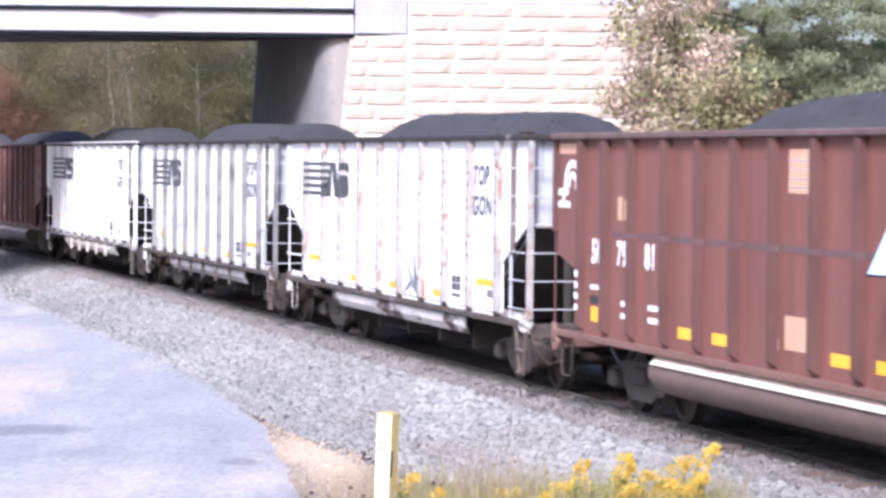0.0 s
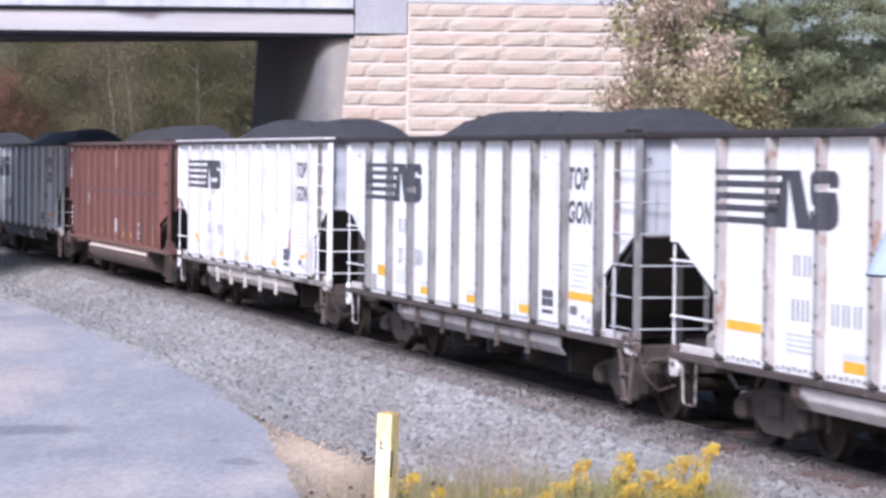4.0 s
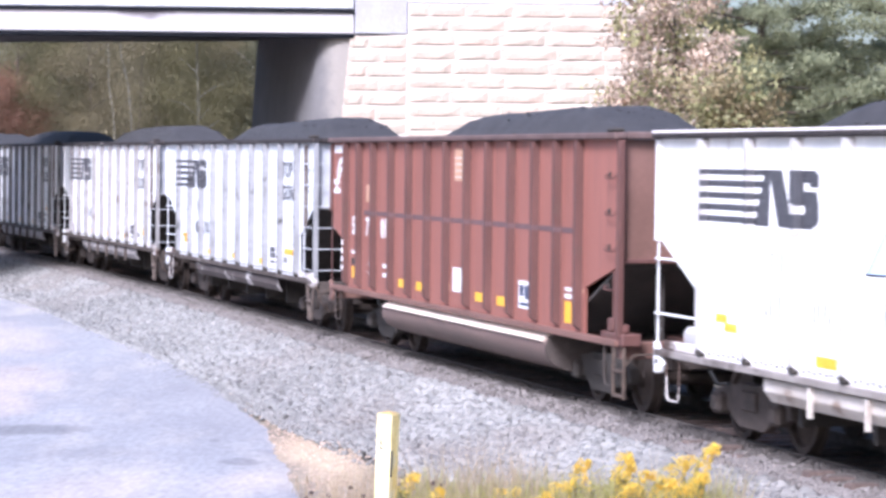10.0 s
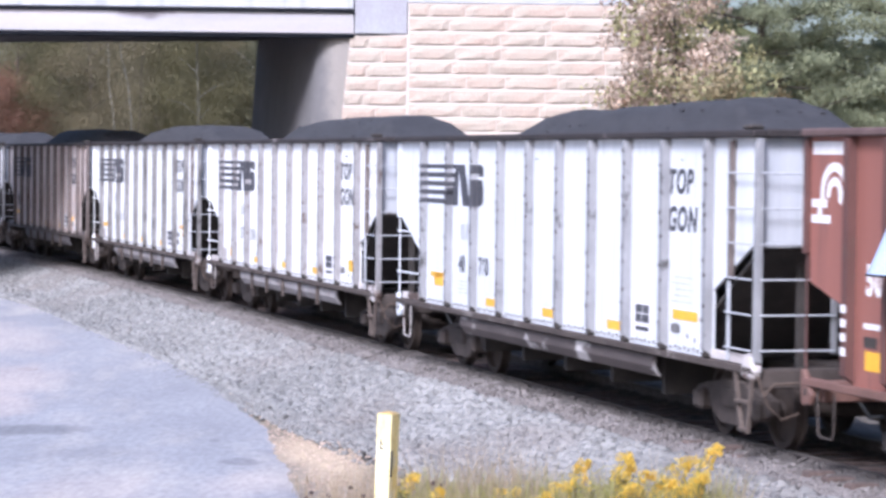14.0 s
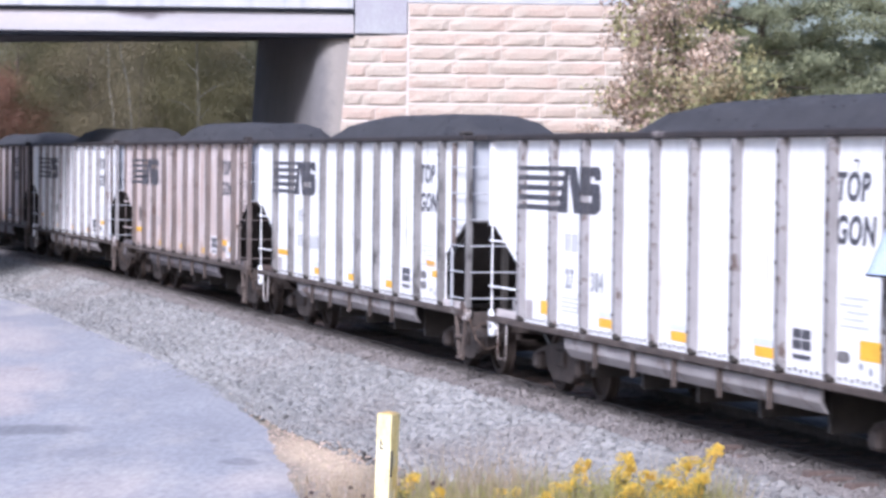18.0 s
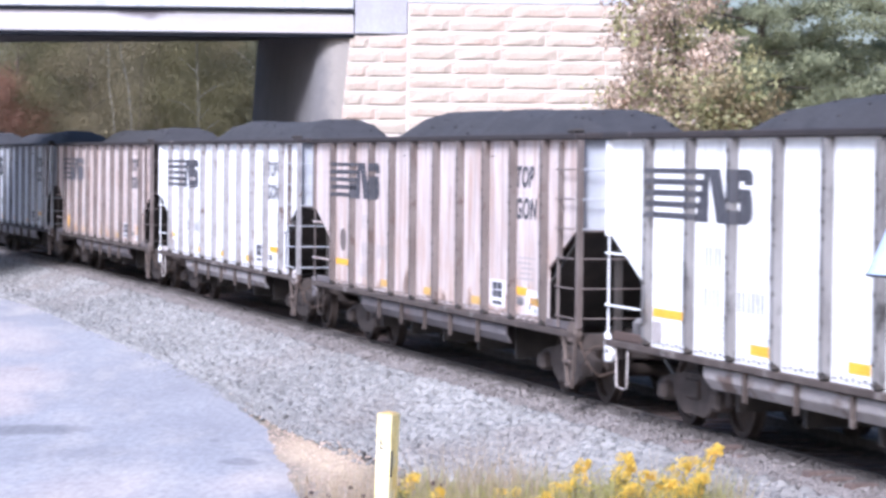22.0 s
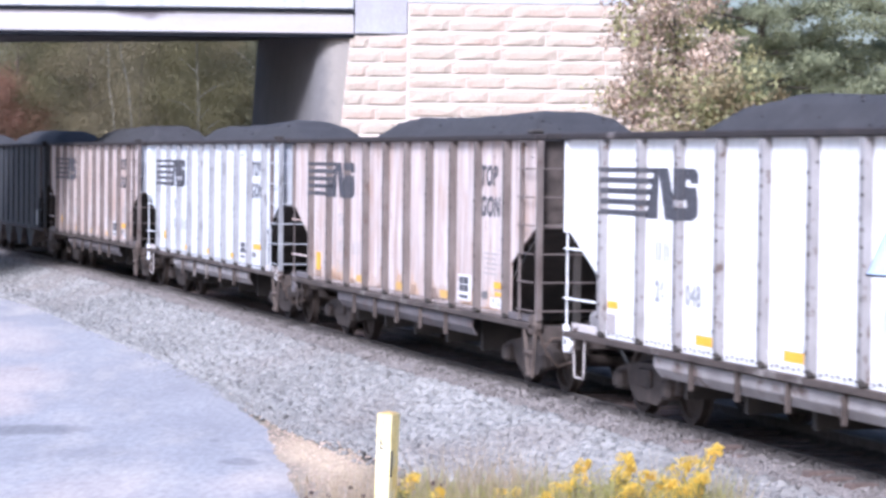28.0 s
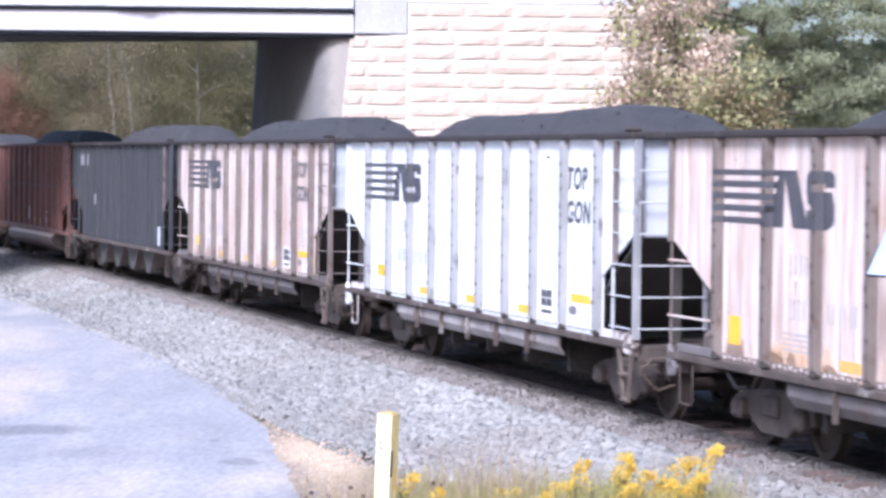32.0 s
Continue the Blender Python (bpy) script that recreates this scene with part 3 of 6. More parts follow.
of_bridge("fascia_beam", Shape().box(-40, -2.59, NEAR, NEAR + 0.45, 6.91, 7.52), BEAM_PAINT, 0.02, "pale sunlit concrete fascia beam")
stain_or_light(BEAM_PAINT, -8.6, 77.0, 0.9, 60.0, 0.0, (0.12, 0.10, 0.11), 0.85, 0.9, 0.24)
of_bridge("beam_flange", Shape().box(-40, -2.585, NEAR - 0.03, NEAR + 0.5, 6.79, 6.906), DARK_STEEL, 0.01, "dark steel bottom flange")
of_bridge("drip_strip", Shape().box(-40, -2.585, NEAR - 0.10, NEAR + 0.3, 7.524, 7.60), DARK_STEEL, 0.008, "dark drip edge")
of_bridge("parapet", Shape().box(-40, -2.60, NEAR - 0.04, NEAR + 0.26, 7.605, 8.75), CONCRETE, 0.03, "grey concrete parapet")
of_bridge("far_parapet", Shape().box(-40, -5.0, FAR - 0.3, FAR, 7.9, 8.9), CONCRETE, 0.03)
deck = Shape()
deck.raw([(-40, NEAR + 0.27, 7.53), (-2.4, NEAR + 0.27, 7.53), (-4.8, FAR - 0.05, 7.72), (-40, FAR - 0.05, 7.60), (-40, NEAR + 0.27, 7.8), (-2.4, NEAR + 0.27, 7.8), (-4.8, FAR - 0.05, 7.99), (-40, FAR - 0.05, 7.87)],
         [(0, 1, 2, 3), (7, 6, 5, 4), (0, 4, 5, 1), (1, 5, 6, 2), (2, 6, 7, 3), (3, 7, 4, 0)])
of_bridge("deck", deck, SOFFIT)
for j in range(1, 6):
    y = NEAR + 0.3 + (FAR - NEAR - 0.8) * j / 5
    z0 = 6.93 + 0.14 * j / 5
    lift = 0.20 * j / 5
    b = Shape().raw([(-40, y, z0 - lift * 2.4), (-3.0, y, z0 + lift * 0.5), (-3.0, y + 0.4, z0 + lift * 0.5), (-40, y + 0.4, z0 - lift * 2.4),
                     (-40, y, 7.62), (-3.0, y, 7.62), (-3.0, y + 0.4, 7.62), (-40, y + 0.4, 7.62)],
                    [(0, 1, 2, 3), (7, 6, 5, 4), (0, 4, 5, 1), (1, 5, 6, 2), (2, 6, 7, 3), (3, 7, 4, 0)])
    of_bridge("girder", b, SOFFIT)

# abutments: the one behind the train has a battered front corner and a track-side face parallel to the line
abutment = tagged(holder("abutment_wall", pose(-2.7, 77.2, 0)), "concrete bridge abutment with rock-faced corner", "abutment", kind="structure")
core, plan = Shape(), []
for z, corner, far in ((-1.2, -3.55, -6.55), (6.84, -2.78, -6.0)):
    ring = [(-0.2, 87.3), (-0.2, 77.12)]
    ring += [(corner - 0.9 * math.sin(a), 77.12 + 0.9 * (1 - math.cos(a))) for a in np.linspace(0, 1.31, 10)]
    ring.append((far, 87.3))
    plan += [(x, y, z + (0.066 * (y - 77.12) if z > 0 else 0)) for x, y in ring]
count = len(plan) // 2
core.raw(plan, [tuple(range(count)), tuple(range(2 * count - 1, count - 1, -1))] + [(q, (q + 1) % count, (q + 1) % count + count, q + count) for q in range(count)])
solid("face", core, FACE, abutment, smooth=True, at=Matrix.Translation((2.7, -77.2, 0)), label="shaded grey concrete face beside the track, light painted on its rounded corner")
solid("cheek_block", Shape().box(-2.575, -1.075, 77.025, 77.9, 6.92, 9.0), CHEEK, abutment, 0.02, at=Matrix.Translation((2.7, -77.2, 0)), label="plain grey concrete cheek wall")
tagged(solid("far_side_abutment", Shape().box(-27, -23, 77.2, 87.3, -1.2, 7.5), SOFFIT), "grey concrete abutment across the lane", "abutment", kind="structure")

# pale fade along the rounded corner: light put into the face's colour
stain_or_light(FACE, -2.86, 77.0, 0.58, 60.0, 0.0, (0.29, 0.26, 0.24), 1.0, 1.0)

wing = tagged(solid("wall_wing", Shape().box(-1.06, 7.4, 77.06, 77.8, -1.2, 7.80), MORTAR), "buff rock-faced concrete block retaining wall", "wall", kind="structure")
tagged(solid("wall_coping", Shape().box(-1.08, 7.45, 77.03, 77.95, 7.804, 8.12), CONCRETE, None, 0.02), "grey concrete coping on the retaining wall", "coping", kind="structure")
solid("corner_backing", Shape().raw([(-3.10, 77.04, 2.6), (-2.69, 77.04, 6.83), (-1.064, 77.04, 6.905), (-1.064, 77.04, 2.6), (-3.10, 77.116, 2.6), (-2.69, 77.116, 6.83), (-1.064, 77.116, 6.905), (-1.064, 77.116, 2.6)],
                                   [(0, 1, 2, 3), (7, 6, 5, 4), (0, 4, 5, 1), (1, 5, 6, 2), (2, 6, 7, 3), (3, 7, 4, 0)]), MORTAR, abutment, at=Matrix.Translation((2.7, -77.2, 0)))
tagged(solid("rail_post", Shape().box(5.0, 5.12, 77.2, 77.32, 8.12, 9.2).box(5.0, 9.4, 77.24, 77.28, 8.55, 8.65), DARK_STEEL, None, 0.006), "grey steel railing on the retaining wall", "railing")

# grassy road embankment behind the wall
emb = Shape().raw([(-1.0, 77.85, -1), (30, 77.85, -1), (24, 77.85, 1.0), (7.4, 77.85, 7.7), (-1.0, 77.85, 7.75),
                   (-0.15, 100, -1), (30, 100, -1), (24, 100, 1.0), (7.4, 100, 7.7), (-0.15, 100, 7.75)],
                  [(0, 1, 2, 3, 4), (9, 8, 7, 6, 5), (0, 5, 6, 1), (1, 6, 7, 2), (2, 7, 8, 3), (3, 8, 9, 4), (4, 9, 5, 0)])
tagged(solid("road_embankment", emb, material("rough_green_grass", (0.07, 0.085, 0.035), (0.16, 0.16, 0.075), 1.2, (1, 1, 1), 0.95, 0, 0.6, 12)), "grassy earth embankment carrying the road", "embankment", kind="structure")


# ---- trees ----
def leaf_cloud(name, centres, radii, per, size, seed, flat=0.75, droop=0.0, slender=0.55):
    """Many small folded leaves round the given clump centres."""
    g = np.random.default_rng(seed)
    c = np.repeat(np.asarray(centres, float), per, 0)
    r = np.repeat(np.asarray(radii, float), per)
    n = len(c)
    d = g.normal(0, 1, (n, 3))
    d /= np.linalg.norm(d, axis=1)[:, None]
    p = c + d * (r * g.random(n) ** 0.45)[:, None] * np.array([1, 1, flat])
    a = g.normal(0, 1, (n, 3))
    a[:, 2] -= droop
    a /= np.linalg.norm(a, axis=1)[:, None]
    b = np.cross(a, g.normal(0, 1, (n, 3)))
    b /= np.linalg.norm(b, axis=1)[:, None] + 1e-9
    w = np.cross(a, b)
    s = (size * (0.6 + 0.8 * g.random(n)))[:, None]
    base, tip = p - a * s * 0.5, p + a * s * 0.5
    e1, e2 = p + b * s * slender * 0.5 + w * s * 0.12, p - b * s * slender * 0.5 + w * s * 0.12
    verts = np.stack([base, e1, tip, e2], 1)
    k = 4 * np.arange(n)[:, None]
    loops = np.concatenate([k + np.array([[0, 1, 2]]), k + np.array([[0, 2, 3]])], 0)
    return array_mesh(name, verts, loops, 3)


def skeleton_of(height, spread, seed, limbs=9, lean=0.0, first=0.3, up=0.6):
    g = random.Random(seed)
    trunk = [(0, 0, -0.3)]
    for j in range(1, 7):
        q = j / 6
        trunk.append((lean * q + g.uniform(-0.1, 0.1) * q * height * 0.1, g.uniform(-0.1, 0.1) * q * height * 0.1, height * 0.9 * q))
    arms, tips = [], []
    for j in range(limbs):
        q = first + (0.95 - first) * (j + g.random() * 0.6) / limbs
        i = min(5, int(q * 6))
        f = q * 6 - i
        o = Vector(trunk[i]).lerp(Vector(trunk[i + 1]), f)
        a = j * 2.4 + g.uniform(-0.5, 0.5)
        reach = spread * (1 - 0.55 * q) * g.uniform(0.7, 1.1)
        e = o + Vector((math.cos(a) * reach, math.sin(a) * reach, reach * up * g.uniform(0.5, 1.2)))
        m = o.lerp(e, 0.5) + Vector((0, 0, 0.08 * reach))
        arms.append([o, m, e])
        tips += [m, e, o.lerp(e, 0.75) + Vector((g.uniform(-.3, .3), g.uniform(-.3, .3), g.uniform(-.1, .3))) * reach * 0.5]
    tips += [Vector(trunk[-1]), Vector(trunk[-2])]
    return trunk, arms, tips


def tree(name, at, height, spread, leaf_mat, seed, label, bark=BARK, clump=0.9, per=90, size=0.16, limbs=11, first=0.25, girth=0.16, flat=0.75, up=0.6, second=None, turn=0.0, fill=None, share=0.78):
    key = (name, seed)
    root = tagged(holder(name, pose(*at, 0, 0, turn)), label, "tree")
    trunk, arms, tips = skeleton_of(height, spread, seed, limbs, 0.0, first, up)

    def make_trunk():
        return Shape().tube(trunk, girth, 9, 0.25).mesh("trunk", 0, True, 80)

    piece("trunk", (key, "t"), make_trunk, bark, root)
    for j, arm in enumerate(arms):
        piece("limb", (key, "l", j), lambda arm=arm: Shape().tube(arm, girth * 0.38, 6, 0.3).mesh("limb", 0, True, 80), bark, root)
    g = random.Random(seed + 5)
    cents = [t + Vector((g.uniform(-.5, .5), g.uniform(-.5, .5), g.uniform(-.3, .3))) * clump for t in tips for _ in range(2)]
    if fill:
        reach, z0, z1, count = fill
        for _ in range(count):
            a, q = g.uniform(0, 6.283), math.sqrt(g.random())
            cents.append(Vector((math.cos(a) * q * reach, math.sin(a) * q * reach, g.uniform(z0, z1))))
    rad = [clump * g.uniform(0.45, 1.0) for _ in cents]
    half = len(cents) if second is None else int(len(cents) * share)
    order = list(range(len(cents)))
    g.shuffle(order)
    for mat, ids, tag in ((leaf_mat, order[:half], "a"), (second, order[half:], "b")):
        if mat is not None and ids:
            piece("crown", (key, "c", tag), lambda ids=ids: leaf_cloud("crown", [cents[i] for i in ids], [rad[i] for i in ids], per, size, seed, flat), mat, root)
    return root


def pine(name, at, height, spread, seed, label, whorls=17, turn=0.0):
    root = tagged(holder(name, pose(*at, 0, 0, turn)), label, "tree")
    g = random.Random(seed)
    solid("trunk", Shape().tube([(0, 0, -0.3), (0.05, 0, height * 0.5), (0, 0.05, height)], 0.2, 9, 0.15), BARK, root, smooth=True)
    cents, rads = [], []
    for j in range(whorls):
        q = 0.08 + 0.9 * j / whorls
        for i in range(6):
            a = i * 1.047 + j * 0.7 + g.uniform(-0.3, 0.3)
            reach = spread * (1 - q) ** 0.8 * g.uniform(0.7, 1.1) + 0.2
            o = Vector((0, 0, height * q))
            e = o + Vector((math.cos(a) * reach, math.sin(a) * reach, reach * g.uniform(-0.02, 0.3)))
            m = o.lerp(e, 0.5) + Vector((0, 0, -0.05 * reach))
            solid("limb", Shape().tube([o, m, e], 0.045, 5, 0.3), BARK, root)
            for f in (0.45, 0.62, 0.78, 0.9, 1.0):
                c = o.lerp(e, f)
                for _ in range(2):
                    cents.append(c + Vector((g.uniform(-.35, .35), g.uniform(-.35, .35), g.uniform(-.08, .22))))
                    rads.append(g.uniform(0.28, 0.6))
    solid("needles", leaf_cloud("needles", cents, rads, 150, 0.115, seed, 0.6, 0.0, 0.28), NEEDLE, root, label="dark green pine needles")
    return root


tree("young_maple", (5.75, 68.0, -0.55), 9.5, 2.3, AUTUMN, 21, "young broad-leaved tree with pale pinkish autumn leaves", clump=0.72, per=62, size=0.145, limbs=18, first=0.12, girth=0.09, second=OLIVE, fill=(1.95, 2.4, 9.6, 90))
tree("young_maple", (6.15, 61.5, -0.55), 6.4, 1.6, OLIVE, 22, "young broad-leaved tree with tan and olive leaves before the pines", clump=0.55, per=50, size=0.13, limbs=16, first=0.2, girth=0.07, second=GOLDEN, fill=(1.5, 2.0, 6.0, 100), share=0.4)
pine("pine_tree", (8.1, 70.0, -0.55), 15.0, 4.0, 31, "dark green pine tree with drooping limbs")
pine("pine_tree", (12.8, 71.0, -0.55), 17.0, 3.9, 32, "tall dark green pine tree behind the track", turn=40)

tree("young_maple", (10.2, 73.5, -0.55), 7.8, 2.5, OLIVE, 23, "olive broad-leaved tree at the foot of the embankment", clump=0.9, per=90, size=0.17, limbs=14, first=0.1, girth=0.09)
tree("young_maple", (13.4, 74.5, -0.55), 8.3, 2.7, OLIVE, 24, "olive broad-leaved tree behind the pines", clump=0.9, per=90, size=0.17, limbs=14, first=0.1, girth=0.09, second=AUTUMN)
tree("young_maple", (5.1, 71.0, -0.55), 6.8, 1.9, AUTUMN, 25, "small pale-leaved tree in front of the retaining wall", clump=0.62, per=70, size=0.19, limbs=14, first=0.15, girth=0.07)

# woods beyond the bridge
wood = random.Random(8)
kinds = [(WOOD_GREEN, 41), (WOOD_DARK, 42), (WOOD_GREEN, 43), (WOOD_TAN, 44)]
for j in range(17):
    px = -0.165 + 0.118 * (j + 0.5) / 17
    y = 112 + 16 * ((j * 7) % 5) / 5 + wood.uniform(0, 5)
    mat, seed = kinds[(j * 3) % 4]
    pale = j % 3 == 1
    tree("woodland_tree", (px * y + wood.uniform(-0.5, 0.5), y, -0.5), 11.5, 3.0, mat, seed, "tall slender tree with dull green leaves at the wood's edge",
         bark=PALE_BARK if pale else BARK, clump=1.6, per=820, size=0.062, limbs=13, first=0.06, girth=0.12, turn=wood.uniform(0, 360))
for px, y, lean in ((-0.1105, 104, -0.9), (-0.1155, 105, 0.5), (-0.1195, 106, -0.5)):
    r = tagged(holder("birch_sapling", pose(px * y, y, -0.5)), "thin grey birch sapling at the wood's edge", "tree", "birch saplings")
    bend = [(0, 0, -0.3)] + [(lean * (0.1 * k) ** 1.3 * 1.5 + 0.07 * math.sin(k * 1.9 + y), 0.05 * math.cos(k), 1.1 * k) for k in range(1, 11)]
    solid("trunk", Shape().tube(bend, 0.028, 7, 0.3), BARK if y == 105 else PALE_BARK, r, smooth=True)
    solid("crown", leaf_cloud("crown", [(lean * 0.8 + 0.5 * math.sin(i * 2.1), -0.3 + 0.4 * math.cos(i), 3.6 + 0.45 * i) for i in range(15)], [0.9] * 15, 260, 0.065, int(y * 7), 0.8), WOOD_TAN, r)
for px, y in ((-0.171, 110), (-0.1665, 119), (-0.1605, 113)):
    tree("woodland_tree", (px * y, y, -0.5), 7.4, 2.0, WOOD_RED, 45, "red-brown autumn tree at the wood's edge", clump=1.4, per=780, size=0.062, limbs=12, first=0.1, girth=0.12, turn=wood.uniform(0, 360))
g = np.random.default_rng(77)
m = 900
wx, wy = g.uniform(-70, 60, m), g.uniform(140, 175, m)
wz = g.uniform(0.3, 17, m)
wz = np.where(wx > 4, wz * 0.55, wz)
tagged(solid("distant_woods", leaf_cloud("distant_woods", np.stack([wx, wy, wz], 1), g.uniform(1.4, 3.0, m), 190, 0.32, 78), WOOD_DARK), "dense dark woodland behind the railway", "woods", kind="stuff")

# ---- post, weeds and grass ----
post = tagged(holder("marker_post", pose(-0.565, 27.0, -0.55, 0, 2.0, -30)), "yellow painted square wooden marker post", "post")
solid("shaft", Shape().box(-0.084, 0.084, -0.084, 0.084, -0.3, 1.395), POST_PAINT, post, 0.008)
solid("top", Shape().raw([(-0.084, -0.084, 1.397), (0.084, -0.084, 1.397), (0.084, 0.084, 1.397), (-0.084, 0.084, 1.397), (0, 0, 1.422)], [(3, 2, 1, 0), (0, 1, 4), (1, 2, 4), (2, 3, 4), (3, 0, 4)]), material("bare_post_end_grain", (0.42, 0.28, 0.10), (0.58, 0.42, 0.18), 20), post)
solid("stencil_mark", Shape().box(-0.035, -0.020, -0.089, -0.0845, 1.04, 1.14).box(-0.0199, 0.012, -0.089, -0.0845, 1.04, 1.052).box(-0.0199, 0.005, -0.089, -0.0845, 1.09, 1.10), INK, post, label="small dark stencil bars")

solid("slot", Shape().box(0.0845, 0.0875, -0.072, -0.035, 0.77, 1.03), INK, post, label="narrow dark slot in the side of the post")

# pale blue cone of unknown use; the pole is added to carry it
hood = tagged(holder("pale_blue_cone", pose(4.62, 27.0, -0.55)), "pale blue conical hood of unknown use on an added thin pole", "lamp")
solid("hood", Shape().lathe([(0.40, 2.83), (0.385, 2.86), (0.20, 3.30), (0.07, 3.42), (0.01, 3.44)], 24, "z"), HOOD, hood, smooth=True)
solid("rim", Shape().lathe([(0.385, 2.815), (0.408, 2.822), (0.408, 2.835), (0.385, 2.842)], 24, "z"), DARK_STEEL, hood, smooth=True)
solid("pole", Shape().tube([(0.12, 0, -0.2), (0.12, 0, 3.3)], 0.035, 10), DARK_STEEL, hood, smooth=True)


def goldenrod(at, height, seed, flowers):
    g = random.Random(seed)
    root = tagged(holder("goldenrod", pose(*at)), "goldenrod plant with bright yellow plumes" if flowers > 1 else "low green weed with a yellow flower head", "plant", "goldenrod beside the post")
    leaves_c, leaves_r = [], []
    for j in range(max(2, flowers)):
        a = g.gauss(0.0, 0.8)
        lean = g.uniform(0.03, 0.18)
        h = height * g.uniform(0.78, 1.0)
        b = Vector((g.uniform(-.1, .1), g.uniform(-.1, .1), -0.05))
        arch = g.uniform(0.20, 0.36)
        path = [b, b + Vector((math.cos(a) * lean * .3, math.sin(a) * lean * .3, h * .5)), b + Vector((math.cos(a) * lean, math.sin(a) * lean, h * 0.90)),
                b + Vector((math.cos(a) * (lean + arch * 0.5), math.sin(a) * (lean + arch * 0.5), h)), b + Vector((math.cos(a) * (lean + arch), math.sin(a) * (lean + arch), h * 0.985))]
        solid("stem", Shape().tube(path, 0.008, 5, 0.4), WEED, root)
        for q in range(9):
            leaves_c.append(path[0].lerp(path[2], 0.25 + 0.65 * q / 9))
            leaves_r.append(0.09)
        if j < flowers:
            cs, rs = [], []
            for q in range(22):
                f = q / 21
                if f < 0.5:
                    c = path[2].lerp(path[3], f * 2) + Vector((0, 0, -0.13 * (1 - 2 * f)))
                else:
                    c = path[3].lerp(path[4], f * 2 - 1)
                w = 0.085 * (1 - f) ** 1.1 + 0.010
                for i in range(4):
                    t = a + (i - 1.5) * 1.1 + g.uniform(-.5, .5)
                    cs.append(c + Vector((math.cos(t) * w, math.sin(t) * w, g.uniform(-.045, .045))))
                    rs.append(0.024)
            solid("plume", leaf_cloud("plume", cs, rs, 8, 0.017, seed * 31 + j, 0.9, 0, 0.7), GOLD, root, label="yellow flower plume")
    solid("foliage", leaf_cloud("foliage", leaves_c, leaves_r, 9, 0.11, seed, 0.6, 0.2, 0.22), WEED, root)
    return root


plumes = [(0.0930, 1.36, 2, 27.0), (0.082, 1.00, 2, 27.4), (0.077, 0.84, 1, 27.1), (0.0620, 1.08, 2, 27.2), (0.056, 0.94, 1, 27.6), (0.050, 0.90, 2, 27.3), (0.041, 0.80, 1, 27.0), (0.0885, 0.92, 2, 26.8), (0.0695, 0.90, 2, 26.9), (0.056, 0.78, 1, 26.8),
          (0.033, 0.74, 1, 27.3), (0.022, 0.76, 1, 27.5), (0.010, 0.72, 1, 27.2), (-0.0165, 0.90, 1, 27.2), (-0.002, 0.70, 1, 27.0), (0.016, 0.66, 1, 26.8), (0.080, 0.86, 2, 26.6), (0.063, 0.84, 2, 26.6), (0.029, 0.68, 1, 26.7)]
SWAYING = [goldenrod((b * y, y, -0.55), h, 50 + j, fl) for j, (b, h, fl, y) in enumerate(plumes)][:2]


def grass(name, count, b0, b1, y0, y1, h0, h1, mat, seed, label, width=0.006):
    g = np.random.default_rng(seed)
    y = g.uniform(y0, y1, count)
    x = g.uniform(b0, b1, count) * y
    h = g.uniform(h0, h1, count)
    a = g.uniform(0, 6.28, count)
    lean = h * g.uniform(0.05, 0.45, count)
    z = np.full(count, -0.56)
    pts = []
    for f, wd in ((0, 1.0), (0.55, 0.8), (1.0, 0.12)):
        cx, cy = x + np.cos(a) * lean * f * f, y + np.sin(a) * lean * f * f
        for sgn in (-1, 1):
            pts.append(np.stack([cx + sgn * width * wd, cy, z + h * f], 1))
    verts = np.stack(pts, 1)
    k = 6 * np.arange(count)[:, None]
    loops = np.concatenate([k + np.array([[0, 1, 3, 2]]), k + np.array([[2, 3, 5, 4]])], 0)
    return tagged(solid(name, array_mesh(name, verts, loops, 4), mat), label, "grass", kind="stuff")


grass("dry_grass", 2100, -0.045, 0.115, 25.5, 29.5, 0.25, 0.85, STRAW, 61, "thin dry straw-coloured grass stems", 0.0035)
grass("tall_straw", 420, -0.004, 0.036, 26.6, 28.4, 0.55, 1.12, STRAW, 64, "tall thin dry grass stalks by the post", 0.0032)
grass("green_weeds", 3600, -0.014, 0.108, 25.0, 28.5, 0.25, 0.80, WEED, 62, "low green and yellow weeds at the track side", 0.006)
for j in range(14):
    b = (-0.0515, -0.0470, -0.0455, -0.0418, -0.0395, -0.0372, -0.0335, -0.0310, -0.0290, -0.0262, -0.012, -0.0045, 0.004, 0.016)[j]
    y = 26.3 + (j * 37 % 10) * 0.25
    r = tagged(holder("seed_head_weed", pose(b * y, y, -0.55)), "thin dried weed with a small dark seed head", "plant", "dried weeds by the post")
    h = (0.62, 0.44, 0.56, 0.36, 0.50, 0.40, 0.52, 0.34, 0.46, 0.38, 0.80, 0.58, 0.66, 0.50)[j]
    solid("stem", Shape().tube([(0, 0, -0.05), (0.03, 0, h * 0.6), (0.05, 0.02, h)], 0.0035, 5, 0.5), STRAW, r)
    w = 0.018 + 0.010 * (j % 3) / 2
    solid("seed_head", Shape().lathe([(0.004, h - 0.02), (w, h - 0.006), (w, h + 0.008), (0.006, h + 0.02)], 8, "z"), SEED, r, at=pose(0.05, 0.02, 0, 0, 15 * math.sin(j * 2), 0))
grass("short_dry_grass", 420, -0.055, -0.005, 28.5, 33.0, 0.05, 0.22, STRAW, 63, "short dry grass on the bare dirt", 0.004)

